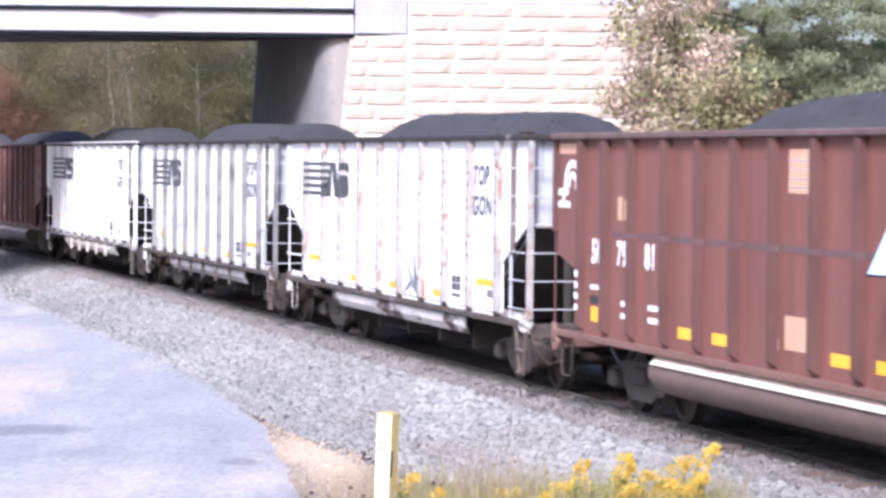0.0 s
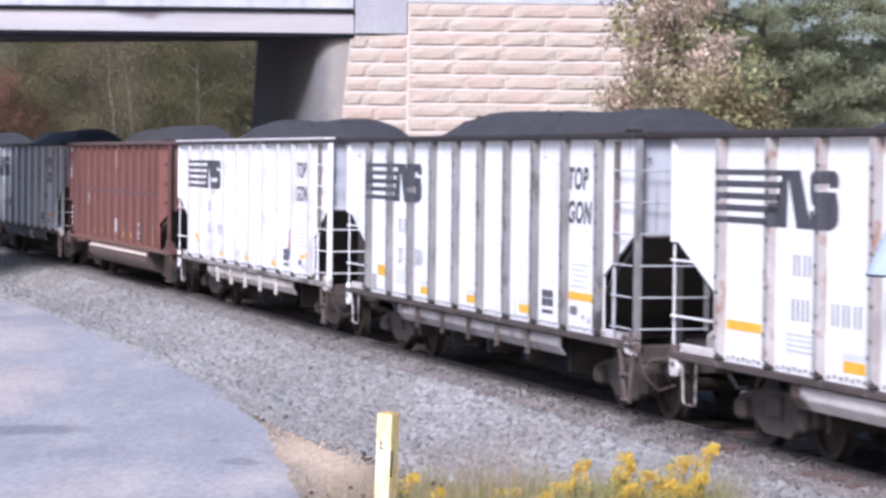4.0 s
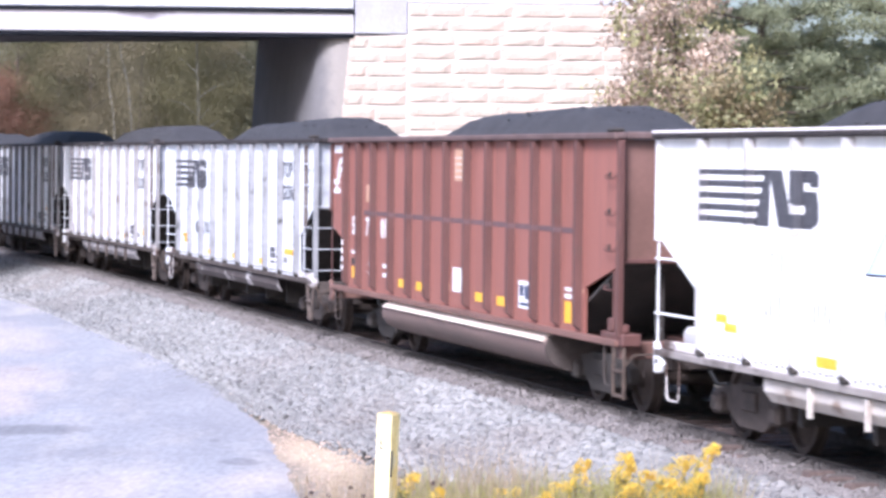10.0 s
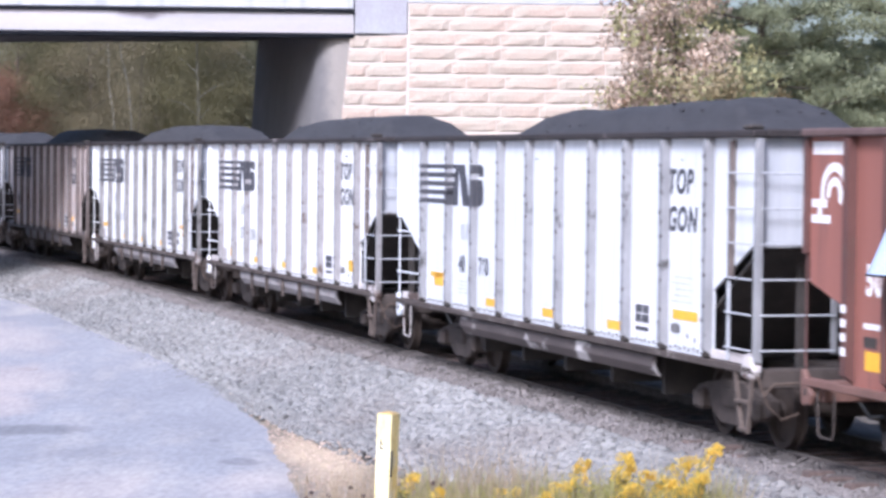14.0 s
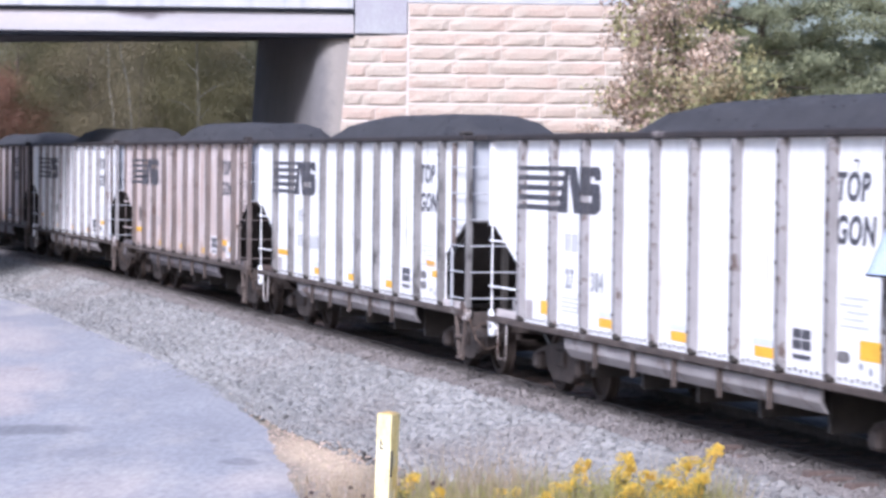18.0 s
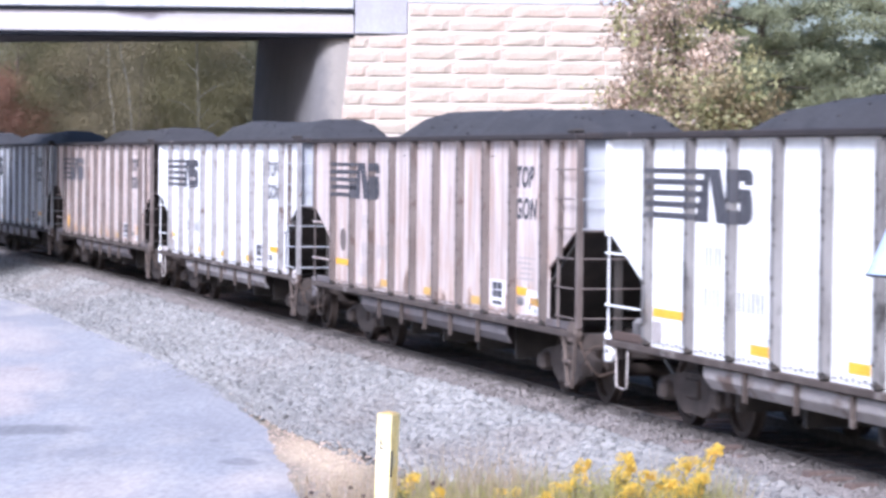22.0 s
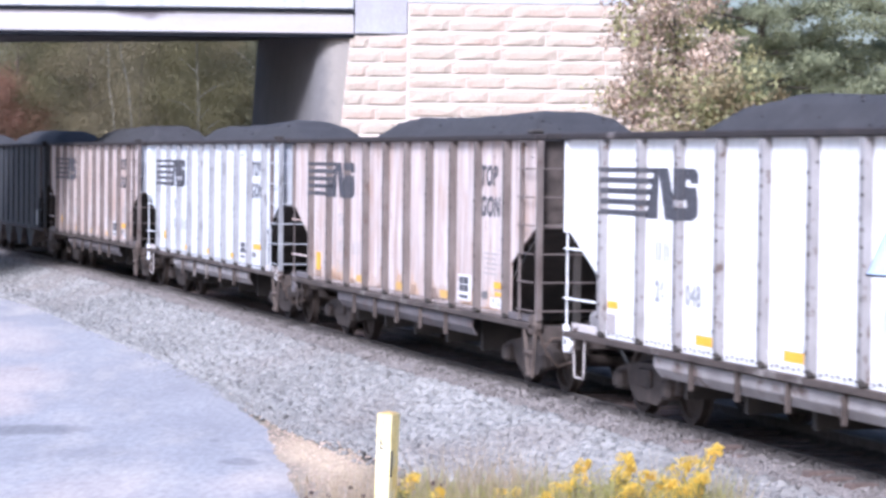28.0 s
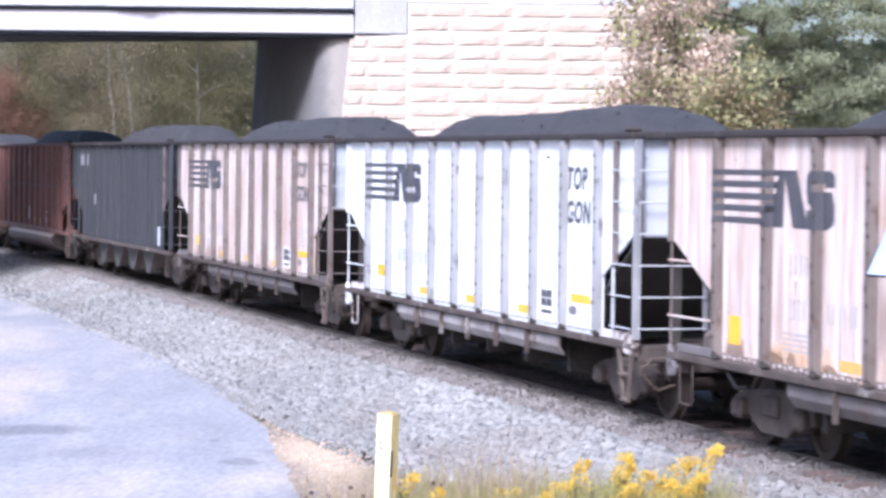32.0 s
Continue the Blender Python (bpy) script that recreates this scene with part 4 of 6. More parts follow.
# ---- the coal train ----
HALF, SILL, CHORD_Z, SIDE = 7.60, 1.05, 3.67, 1.55
LONG = 1.027  # the longer batch of gondolas
GON_RIBS = [-6.065, -4.645, -3.318, -1.99, -0.664, 0.664, 1.99, 3.318, 4.645, 6.065]
GON_FRONT, GON_REAR = 7.47, -7.60
TUB_RIBS = [-6.75, -5.79, -4.78] + [-3.59 + 1.128 * j for j in range(8)] + [5.30, 6.22]
HOP_RIBS = [-6.6 + 1.1 * j for j in range(13)]


def side_sheet(y, k, tub):
    if tub:
        out = [(-7.85, CHORD_Z), (-7.85, 2.10), (-6.70, 1.80), (-6.70, SILL), (6.42, SILL), (6.42, 1.68), (7.78, 2.03), (7.78, CHORD_Z)]
    else:
        out = [(x * k, z) for x, z in ((-7.57, CHORD_Z), (-7.57, 2.42), (-6.13, 1.74), (-6.13, SILL), (6.13, SILL), (6.13, 1.86), (7.43, 2.50), (7.43, CHORD_Z))]
    return Shape().prism(out, y, y + 0.03).mesh("side_sheet")


def rib_mesh(width, depth):
    sh = Shape()
    w = width / 2
    sh.raw([(-w, 0, 1.08), (w, 0, 1.08), (w * 0.9, -depth, 1.16), (-w * 0.9, -depth, 1.16), (-w, 0, CHORD_Z), (w, 0, CHORD_Z), (w * 0.9, -depth, CHORD_Z - 0.02), (-w * 0.9, -depth, CHORD_Z - 0.02)],
           [(0, 1, 2, 3), (7, 6, 5, 4), (0, 4, 5, 1), (1, 5, 6, 2), (2, 6, 7, 3), (3, 7, 4, 0)])
    return sh.mesh("rib")


def wheelset_mesh():
    sh = Shape().lathe([(0.07, -1.08), (0.085, -1.07), (0.085, -0.92), (0.075, -0.85), (0.12, -0.84), (0.13, -0.80), (0.36, -0.745), (0.38, -0.80), (0.455, -0.80), (0.458, -0.70), (0.482, -0.69), (0.482, -0.665),
                        (0.38, -0.66), (0.36, -0.70), (0.13, -0.70), (0.085, -0.62), (0.085, 0.62), (0.13, 0.70), (0.36, 0.70), (0.38, 0.66), (0.482, 0.665), (0.482, 0.69), (0.458, 0.70), (0.455, 0.80),
                        (0.38, 0.80), (0.36, 0.745), (0.13, 0.80), (0.12, 0.84), (0.075, 0.85), (0.085, 0.92), (0.085, 1.07), (0.07, 1.08)], 24)
    for j in range(3):
        a = j * 2.0944
        sh.box(-0.02 + 0.05 * math.cos(a), 0.02 + 0.05 * math.cos(a), -1.095, -1.08, -0.02 + 0.05 * math.sin(a), 0.02 + 0.05 * math.sin(a))
    return sh.mesh("wheelset", 0, True, 30)


def frame_mesh():
    out = [(-1.18, 0.42), (-1.14, 0.60), (-0.86, 0.66), (-0.52, 0.70), (-0.34, 0.74), (0.34, 0.74), (0.52, 0.70), (0.86, 0.66), (1.14, 0.60), (1.18, 0.42), (1.02, 0.38), (0.98, 0.54), (0.80, 0.54), (0.74, 0.40), (0.38, 0.20), (-0.38, 0.20), (-0.74, 0.40), (-0.80, 0.54), (-0.98, 0.54), (-1.02, 0.38)]
    return Shape().prism(out, -0.07, 0.07).mesh("side_frame", 0.014)


def spring_mesh():
    sh = Shape()
    for sx in (-0.16, 0.0, 0.16):
        sh.lathe([(0.05, 0.27), (0.065, 0.29), (0.05, 0.31), (0.065, 0.33), (0.05, 0.35), (0.065, 0.37), (0.05, 0.39), (0.065, 0.41), (0.05, 0.43), (0.065, 0.45), (0.05, 0.47)], 10, "z")
        n = 11 * 10
        sh.v[-n:] = [(x + sx, y, z) for x, y, z in sh.v[-n:]]
    return sh.mesh("spring_nest", 0, True)


def coupler_mesh():
    return (Shape().box(-0.55, 0.05, -0.10, 0.10, 0.79, 0.95).prism([(0.0, 0.72), (0.16, 0.70), (0.30, 0.74), (0.33, 0.86), (0.30, 1.0), (0.16, 1.04), (0.0, 1.02)], -0.16, 0.13)
            .prism([(0.2, 0.73), (0.46, 0.75), (0.48, 1.0), (0.2, 1.0)], -0.165, -0.06).prism([(0.1, 0.78), (0.40, 0.80), (0.40, 0.95), (0.1, 0.96)], 0.07, 0.20).mesh("coupler", 0.02))


def stirrup_mesh():
    return Shape().tube([(-0.22, 0, 0.96), (-0.20, 0, 0.50), (-0.16, 0, 0.44), (0.16, 0, 0.44), (0.20, 0, 0.50), (0.22, 0, 0.96)], 0.012, 7).mesh("sill_step", 0, True, 60)


WHEELS, CARS = [], []
CREAM_SILL = material("stained_cream_sill_paint", (0.47, 0.42, 0.385), (0.64, 0.59, 0.555), 1.2, (1, 1, 2), 0.65, 0, 0.1, 50, (0.28, 0.21, 0.17), 1.8, (1, 1, 1.6), 0.62, 0.08, 0.15)
WORN_SILL = material("worn_whitish_sill_steel", (0.20, 0.175, 0.165), (0.36, 0.325, 0.31), 2.0, (1, 1, 2), 0.7, 0, 0.15, 50, (0.07, 0.05, 0.043), 1.4, (1, 1, 1), 0.56, 0.08)
PATCHY_SILL = material("peeling_brown_and_white_sill_paint", (0.068, 0.052, 0.050), (0.115, 0.092, 0.088), 1.2, (1, 1, 2), 0.7, 0, 0.1, 50, (0.60, 0.56, 0.55), 1.1, (1, 1, 1.6), 0.57, 0.03, 0.15)
ORANGE_WASH = material("orange_rust_bleed", (0.46, 0.27, 0.15), (0.66, 0.50, 0.40), 5, (1, 1, 0.6), 0.7, 0, 0.1, 50)
RUST_WASH = material("brown_rust_bleed", (0.34, 0.215, 0.16), (0.60, 0.49, 0.44), 5, (1, 1, 0.6), 0.7, 0, 0.1, 50)
SEAM = material("dull_purple_brown_seam", (0.10, 0.062, 0.066), (0.145, 0.085, 0.088), 1.5, STREAK, 0.6)
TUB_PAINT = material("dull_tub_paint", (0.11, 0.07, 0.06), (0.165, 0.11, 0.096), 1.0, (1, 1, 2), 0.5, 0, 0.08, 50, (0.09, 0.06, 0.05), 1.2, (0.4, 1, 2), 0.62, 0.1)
TUB_HIGHLIGHT = material("painted_sun_highlight", (0.66, 0.53, 0.44), (0.82, 0.71, 0.63), 1.0, (0.3, 1, 2), 0.45, 0, 0.05, 50, (0.35, 0.26, 0.22), 1.5, (0.3, 1, 1), 0.64, 0.1)


def decal(name, rects, ribs, mat, parent, label="", rib_w=0.13, rib_d=0.105, on_ribs=True):
    """Flat paint marks on the near side; marks that cross a rib continue on its face."""
    sh = Shape()
    for x0, x1, z0, z1 in rects:
        cuts = [x0]
        for r in ribs:
            for e in (r - rib_w / 2, r + rib_w / 2):
                if x0 < e < x1:
                    cuts.append(e)
        cuts.append(x1)
        for a, b in zip(cuts, cuts[1:]):
            mid = (a + b) / 2
            rib = next((r for r in ribs if abs(mid - r) < rib_w / 2), None)
            if rib is None:
                sh.box(a, b, -SIDE - 0.004, -SIDE + 0.002, z0, z1)
            elif on_ribs:
                w = rib_w * 0.45
                sh.box(max(a, rib - w), min(b, rib + w), -SIDE - rib_d - 0.004, -SIDE - rib_d + 0.003, z0, z1)
                if b > rib + w:
                    q = rib_w / 2
                    sh.raw([(rib + u, -SIDE - v, z) for z in (z0, z1) for u, v in ((q + 0.004, 0), (q * 0.9 + 0.004, rib_d), (q * 0.9 - 0.003, rib_d), (q - 0.003, 0))],
                           [(0, 1, 2, 3), (7, 6, 5, 4), (0, 4, 5, 1), (1, 5, 6, 2), (2, 6, 7, 3), (3, 7, 4, 0)])
    return solid(name, sh, mat, parent, label=label) if sh.v else None


def bars(rects, ribs, mat, parent):
    """Short stencilled bars, each a part."""
    for r in rects:
        decal("stencil_bar", [r], ribs, mat, parent, on_ribs=False)


def lettering(text, x, z, size, mat, parent, stretch=1.0, shear=0.0):
    cu = bpy.data.curves.new("lettering", "FONT")
    cu.body, cu.size, cu.extrude, cu.offset, cu.shear = text, size, 0.002, size * 0.035, shear
    cu.space_character = 1.15
    tmp = bpy.data.objects.new("lettering", cu)
    me = bpy.data.meshes.new_from_object(tmp)
    bpy.data.objects.remove(tmp)
    me.materials.append(mat)
    ob = new("lettering", me)
    ob.parent = parent
    ob.matrix_basis = pose(x, -SIDE - 0.004, z, 90) @ Matrix.Diagonal((stretch, 1, 1, 1))
    return ob


def stripes_and_blocks(x0, z0, w, h, ribs, mat, parent):
    """The railway's mark as plain shapes: five stripes that run into a slanted block and a heavy curled block."""
    stripe, slanted, curled = [], [], []

    def row(shape, a, b, q, step):
        if b - a > 0.004:
            shape.append((x0 + w * a, x0 + w * b, z0 + h * q, z0 + h * (q + step) - 0.0005))

    for j in range(5):
        q = 0.03 + 0.2175 * j
        row(stripe, 0, 0.47 + 0.10 * q, q, 0.115 if j < 4 else 0.10)
    n = 28
    for j in range(n):
        q = j / n
        leg, slant = 0.452 + 0.095 * q, 0.662 - 0.075 * min(1, q / 0.86)
        right = 0.785 - 0.10 * q
        if q > 0.84:
            row(slanted, leg, right, q, 1 / n)
        else:
            row(slanted, leg, 0.578 + 0.01 * q, q, 1 / n)
            row(slanted, max(slant, 0.58), right, q, 1 / n)
        # the curled block, with a bite out of each side
        edge = min(q, 1 - q) / 0.14
        curl = 0.045 * max(0, 1 - edge) ** 2
        a, b = 0.772 + curl * (0.4 if q < 0.5 else 1.0), 1.0 - curl * 1.1
        if 0.23 < q < 0.40:
            if q < 0.30:
                row(curled, a, a + 0.03, q, 1 / n)
            row(curled, 0.885 - 0.02 * (q > 0.36), b, q, 1 / n)
        elif 0.62 < q < 0.78:
            row(curled, a, 0.875, q, 1 / n)
            if q > 0.68:
                row(curled, 0.925, b, q, 1 / n)
        elif 0.40 <= q <= 0.62:
            row(curled, a + 0.012 * (0.62 - q) / 0.22, b - 0.02 * (q - 0.40) / 0.22, q, 1 / n)
        else:
            row(curled, a, b, q, 1 / n)
    for r in stripe:
        decal("mark_stripe", [r], ribs, mat, parent)
    decal("slanted_block", slanted, ribs, mat, parent, "heavy dark slanted block of the mark")
    decal("curled_block", curled, ribs, mat, parent, "heavy dark curled block of the mark")


def truck(car, x, steel):
    bol = piece("truck", "bolster", lambda: Shape().box(-0.22, 0.22, -1.12, 1.12, 0.42, 0.66).box(-0.3, 0.3, -0.3, 0.3, 0.66, 0.86).mesh("truck", 0.02), steel, car, pose(x, 0, 0))
    for y in (-1.0, 1.0):
        piece("side_frame", "frame", frame_mesh, steel, bol, pose(0, y, 0))
        piece("spring_nest", "spring", spring_mesh, SOOT, bol, pose(0, y, 0))
        for ax in (-0.89, 0.89):
            piece("bearing_cap", "cap", lambda: Shape().box(-0.14, 0.14, -0.13, 0.13, -0.13, 0.13).mesh("bearing_cap", 0.05), steel, bol, pose(ax, y * 1.06, 0.457))
    piece("brake_beam", "beam", lambda: Shape().box(-0.45, -0.36, -0.7, 0.7, 0.32, 0.42).box(0.36, 0.45, -0.7, 0.7, 0.32, 0.42).mesh("brake_beam", 0.01), SOOT, bol)
    for ax in (-0.89, 0.89):
        w = piece("wheelset", "wheelset", wheelset_mesh, WHEEL, bol, pose(ax, 0, 0.457))
        WHEELS.append((w, ax))
    return bol


def end_gear(car, sgn, tone, ladder, more=0.0, low=2.42, dark_sheet=False):
    """Corner posts, ladders, grab irons, steps, end sill and coupler of one end; sgn 1 is the leading end."""
    turn = pose(more, 0, 0) if sgn > 0 else pose(-more, 0, 0, 0, 0, 180)
    paint, rib = PAINT[tone], RIB_PAINT[tone]
    iron = rib if tone in ("pink", "slate") else paint if tone == "clean" else END_PAINT
    for y in (-SIDE - 0.01, SIDE + 0.01):
        piece("corner_post", ("post", sgn), lambda: (Shape().box(-0.045, 0.045, -0.045, 0.045, 1.10, CHORD_Z - 0.01) if sgn > 0 else Shape().box(-0.045, 0.045, -0.045, 0.045, 2.40, CHORD_Z - 0.01).box(-0.018, 0.018, -0.012, 0.012, 0.98, 2.40)).mesh("corner_post", 0.008), rib if (sgn > 0 and tone != "clean") or tone in ("pink", "brown", "umber", "slate") else paint, car, pose(sgn * (HALF + more + 0.048), y, 0))
    # brown end sheets get a darker brown, with the shade at the ends painted in
    e = piece("end_sheet", ("end", low), lambda: Shape().box(7.53, 7.56, -1.54, 1.54, low, CHORD_Z - 0.005).mesh("end_sheet"), (TRUCK if dark_sheet else END_PAINT) if tone not in ("brown", "umber", "slate") else LOW_PAINT[tone], car, turn)
    dull = tone in ("brown", "umber", "slate")
    piece("end_stiffener", "stiff", lambda: Shape().box(7.562, 7.60, -1.5, 1.5, -0.03, 0.03).mesh("end_stiffener", 0.008), rib, e, pose(0, 0, low + 0.02))
    piece("slope_sheet", ("slope", low), lambda: Shape().prism([(7.55, low - 0.01), (7.52, low - 0.06), (5.1, 1.0), (5.1, 1.06)], -1.5, 1.5).mesh("slope_sheet"), SOOT, car, turn)
    piece("end_sill", "esill", lambda: Shape().box(7.30, 7.60, -1.5, 1.5, 0.80, 1.02).box(6.2, 7.3, -0.35, 0.35, 0.72, 1.02).mesh("end_sill", 0.015), TRUCK if tone not in ("brown", "umber") else LOW_PAINT[tone], car, turn)
    piece("slope_brace", "brace", lambda: Shape().box(7.2, 7.3, -0.9, -0.8, 1.0, 2.25).mesh("slope_brace", 0.01), SOOT, car, turn)
    piece("slope_brace", "brace2", lambda: Shape().box(7.2, 7.3, 0.8, 0.9, 1.0, 2.25).mesh("slope_brace", 0.01), SOOT, car, turn)
    piece("coupler", "coupler", coupler_mesh, COUPLER, car, pose(sgn * (7.75 + more), 0, 0, 0, 0, 0 if sgn > 0 else 180))
    piece("air_hose", "hose", lambda: Shape().tube([(7.6, -0.35, 0.85), (7.85, -0.36, 0.66), (8.05, -0.33, 0.50), (8.2, -0.24, 0.52)], 0.028, 7).mesh("air_hose", 0, True, 80), HOSE, car, turn)
    piece("uncoupling_lever", "lever", lambda: Shape().tube([(7.72, -1.5, 0.72), (7.74, -1.38, 0.86), (7.76, -0.5, 0.90), (7.80, -0.2, 1.02)], 0.016, 6).mesh("uncoupling_lever", 0, True, 80), COUPLER, car, turn)
    for y in (-SIDE - 0.03, SIDE + 0.03):
        piece("sill_step", "stirrup", stirrup_mesh, (LOW_PAINT["rusty"] if sgn < 0 and tone not in ("pink", "brown", "umber", "slate") else TRUCK), car, pose(sgn * ((7.36 if sgn > 0 else 7.06) + more), y, 0))
        if sgn < 0:
            pad = piece("jack_pad", "pad", lambda: Shape().prism([(-0.26, 1.14), (-0.18, 1.14), (0.05, 0.88), (-0.02, 0.76), (-0.24, 0.74)], -0.03, 0.04).mesh("jack_pad", 0.02), paint if tone in ("white", "clean", "cool", "streaked") else LOW_PAINT[tone], car, pose(-7.42 - more, y, 0))
            piece("pad_hole", "padhole", lambda: Shape().lathe([(0.04, -0.036), (0.04, 0.046)], 10).mesh("pad_hole"), SOOT, pad, pose(-0.12, 0, 0.90))
    if sgn > 0 and tone not in ("brown", "umber", "slate"):
        piece("corner_casting", "casting", lambda: Shape().prism([(7.28, 1.0), (7.34, 0.90), (7.60, 0.88), (7.68, 1.02), (7.62, 1.20), (7.40, 1.20)], -SIDE - 0.07, -SIDE + 0.06).mesh("corner_casting", 0.03), LOW_PAINT["rusty"] if tone != "pink" else STRAP, car, turn)
        hang = piece("corner_step", "vstep", lambda: Shape().prism([(7.06, 0.98), (7.12, 0.98), (7.34, 0.30), (7.28, 0.28)], -SIDE - 0.06, -SIDE - 0.02).prism([(7.56, 0.90), (7.62, 0.92), (7.50, 0.28), (7.44, 0.30)], -SIDE - 0.06, -SIDE - 0.02).mesh("corner_step"), STRAP, car, turn)
        for z, a, b in ((0.64, 7.18, 7.53), (0.32, 7.28, 7.48)):
            piece("tread", ("tread", z), lambda a=a, b=b: Shape().box(a, b, -SIDE - 0.09, -SIDE - 0.01, -0.02, 0.02).mesh("tread", 0.006), STRAP, hang, pose(0, 0, z))
        piece("brake_pipe", "pipe2", lambda: Shape().tube([(7.62, -SIDE, 0.98), (7.72, -1.45, 0.62), (7.78, -1.30, 0.46), (7.70, -1.05, 0.52)], 0.015, 6).mesh("brake_pipe", 0, True, 80), COUPLER, car, turn)
    near = -SIDE - 0.06
    if ladder:
        lad = piece("side_ladder", "ladder", lambda: Shape().box(6.885, 6.925, near - 0.02, near + 0.02, 1.08, 2.02).mesh("side_ladder", 0.006), iron, car, turn)
        piece("stile", "upstile", lambda: Shape().box(6.865, 6.945, near - 0.01, near + 0.05, 2.022, CHORD_Z - 0.03).mesh("stile", 0.006), RIB_PAINT["pink"], lad)
        for j in range(6):
            piece("rung", "rung", lambda: Shape().tube([(6.86, near - 0.03, 0), (7.64, near - 0.03, 0)], 0.012, 6).mesh("rung", 0, True), iron, lad, pose(0, 0, 1.24 + 0.405 * j))
        for j in range(6):
            piece("end_grab_iron", "endrung", lambda: Shape().tube([(7.60, -1.56, 0), (7.70, -1.54, 0), (7.70, -0.62, 0), (7.60, -0.60, 0)], 0.012, 6).mesh("end_grab_iron", 0, True), iron if j < 3 else rib if dark_sheet or dull else END_PAINT, car, turn @ pose(0, 0, 1.24 + 0.405 * j))
        piece("end_ladder_stile", "estile", lambda: Shape().box(7.62, 7.66, -0.64, -0.57, 1.20, 2.45).mesh("end_ladder_stile", 0.006), rib, car, turn)
    elif tone not in ("brown", "umber"):
        for z, w in ((1.50, 1.24), (2.18, 0.6)):
            piece("grab_iron", ("grab", z), lambda w=w: Shape().tube([(-7.62, near, 0), (-7.62 + w, near, 0), (-7.62 + w, near + 0.05, 0)], 0.016, 6).mesh("grab_iron", 0, True), paint, car, pose(-more, 0, z) if sgn < 0 else pose(more, 0, z) @ Matrix.Diagonal((-1, 1, 1, 1)))
    if sgn < 0:
        piece("brake_box", "brakebox", lambda: Shape().box(-7.74, -7.57, -0.25, 0.25, 1.9, 2.3).mesh("brake_box", 0.03), rib, car, pose(-more, 0, 0))
        piece("air_reservoir", "reservoir", lambda: Shape().box(-7.3, -6.7, -1.35, -1.0, 1.08, 1.34).mesh("air_reservoir", 0.06), rib, car)


def stiles(car, ribs, width, depth, mat, key):
    for r in ribs:
        piece("rib", ("rib", key), lambda: rib_mesh(width, depth), mat, car, pose(r, -SIDE, 0))
        piece("rib", ("rib", key), lambda: rib_mesh(width, depth), mat, car, pose(r, SIDE, 0, 0, 0, 180))


def shell(car, tone, ribs, width, depth, key, white_chord=False, k=1.0, tub=False):
    for y in (-SIDE, SIDE - 0.03):
        piece("side_sheet", ("sheet", y, k, tub), lambda y=y: side_sheet(y, k, tub), PAINT[tone], car)
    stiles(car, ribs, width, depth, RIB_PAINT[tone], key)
    top = BROWN_CHORD if tub else CHORD
    rear, front = (-7.90, 7.84) if tub else (GON_REAR * k - 0.03, GON_FRONT * k + 0.05)
    for y in (-1, 1):
        piece("top_chord", ("chord", y, k, tub), lambda y=y: Shape().box(rear, front, y * (SIDE + 0.025) - 0.09, y * (SIDE + 0.025) + 0.09, CHORD_Z, CHORD_Z + 0.09).mesh("top_chord", 0.02), top, car)
        if white_chord:
            piece("chord_cap", ("cap", y, k), lambda y=y: Shape().box(rear, front, y * (SIDE + 0.025) - 0.095, y * (SIDE + 0.025) + 0.095, CHORD_Z + 0.055, CHORD_Z + 0.102).mesh("chord_cap", 0.012), WHITE_CHORD, car, label="chalky white cap strip")
        piece("end_chord", ("echord", y, k, tub), lambda y=y: Shape().box((front if y > 0 else rear) - y * 0.07 - 0.07, (front if y > 0 else rear) - y * 0.07 + 0.07, -1.483, 1.483, CHORD_Z, CHORD_Z + 0.10).mesh("end_chord", 0.02), top, car)
        piece("side_sill", ("sill", y, k, tub), lambda y=y: Shape().box(rear + 0.05, front - 0.05, y * (SIDE + 0.01) - 0.06, y * (SIDE + 0.01) + 0.06, 0.965, 1.055).mesh("side_sill", 0.012), LOW_PAINT[tone] if tub else WORN_SILL if tone == "clean" else SILL_RUST, car)
    piece("chord_lug", "lug", lambda: Shape().box(-0.32, -0.08, -SIDE - 0.12, -SIDE + 0.06, CHORD_Z + 0.094, CHORD_Z + 0.15).mesh("chord_lug", 0.02), SOOT, car, pose(front, 0, 0))
    piece("center_sill", "csill", lambda: Shape().box(-7.3, 7.3, -0.32, 0.32, 0.66, 0.96).mesh("center_sill", 0.01), SOOT, car)
    piece("floor_plate", "floor", lambda: Shape().box(-5.2, 5.2, -1.5, 1.5, 0.97, 1.03).mesh("floor_plate"), SOOT, car)
    for x in (-3.9, -1.95, 0.0, 1.95, 3.9):
        piece("cross_bearer", "xbear", lambda: Shape().prism([(-0.05, 0.42), (0.05, 0.42), (0.05, 0.96), (-0.05, 0.96)], -1.25, 1.25).mesh("cross_bearer"), SOOT, car, pose(x, 0, 0))
    for x in (-5.75, 5.75):
        truck(car, x, SOOT if tub else TRUCK)


def leaning_sill(y):
    """The plate under the side sill: upright above, leaning in below, with slanted ends."""
    rows = ((4.30, 0.94, 1.54), (4.28, 0.80, 1.54), (4.25, 0.67, 1.45))
    v = [(x * sx, y * (o - inset), z) for inset in (0, 0.05) for x, z, o in rows for sx in (-1, 1)]
    f = [(0, 1, 3, 2), (2, 3, 5, 4), (8, 9, 7, 6), (10, 11, 9, 8), (0, 6, 7, 1), (4, 5, 11, 10), (0, 2, 8, 6), (2, 4, 10, 8), (1, 7, 9, 3), (3, 9, 11, 5)]
    return Shape().raw(v, f).mesh("lower_sill", 0.012)


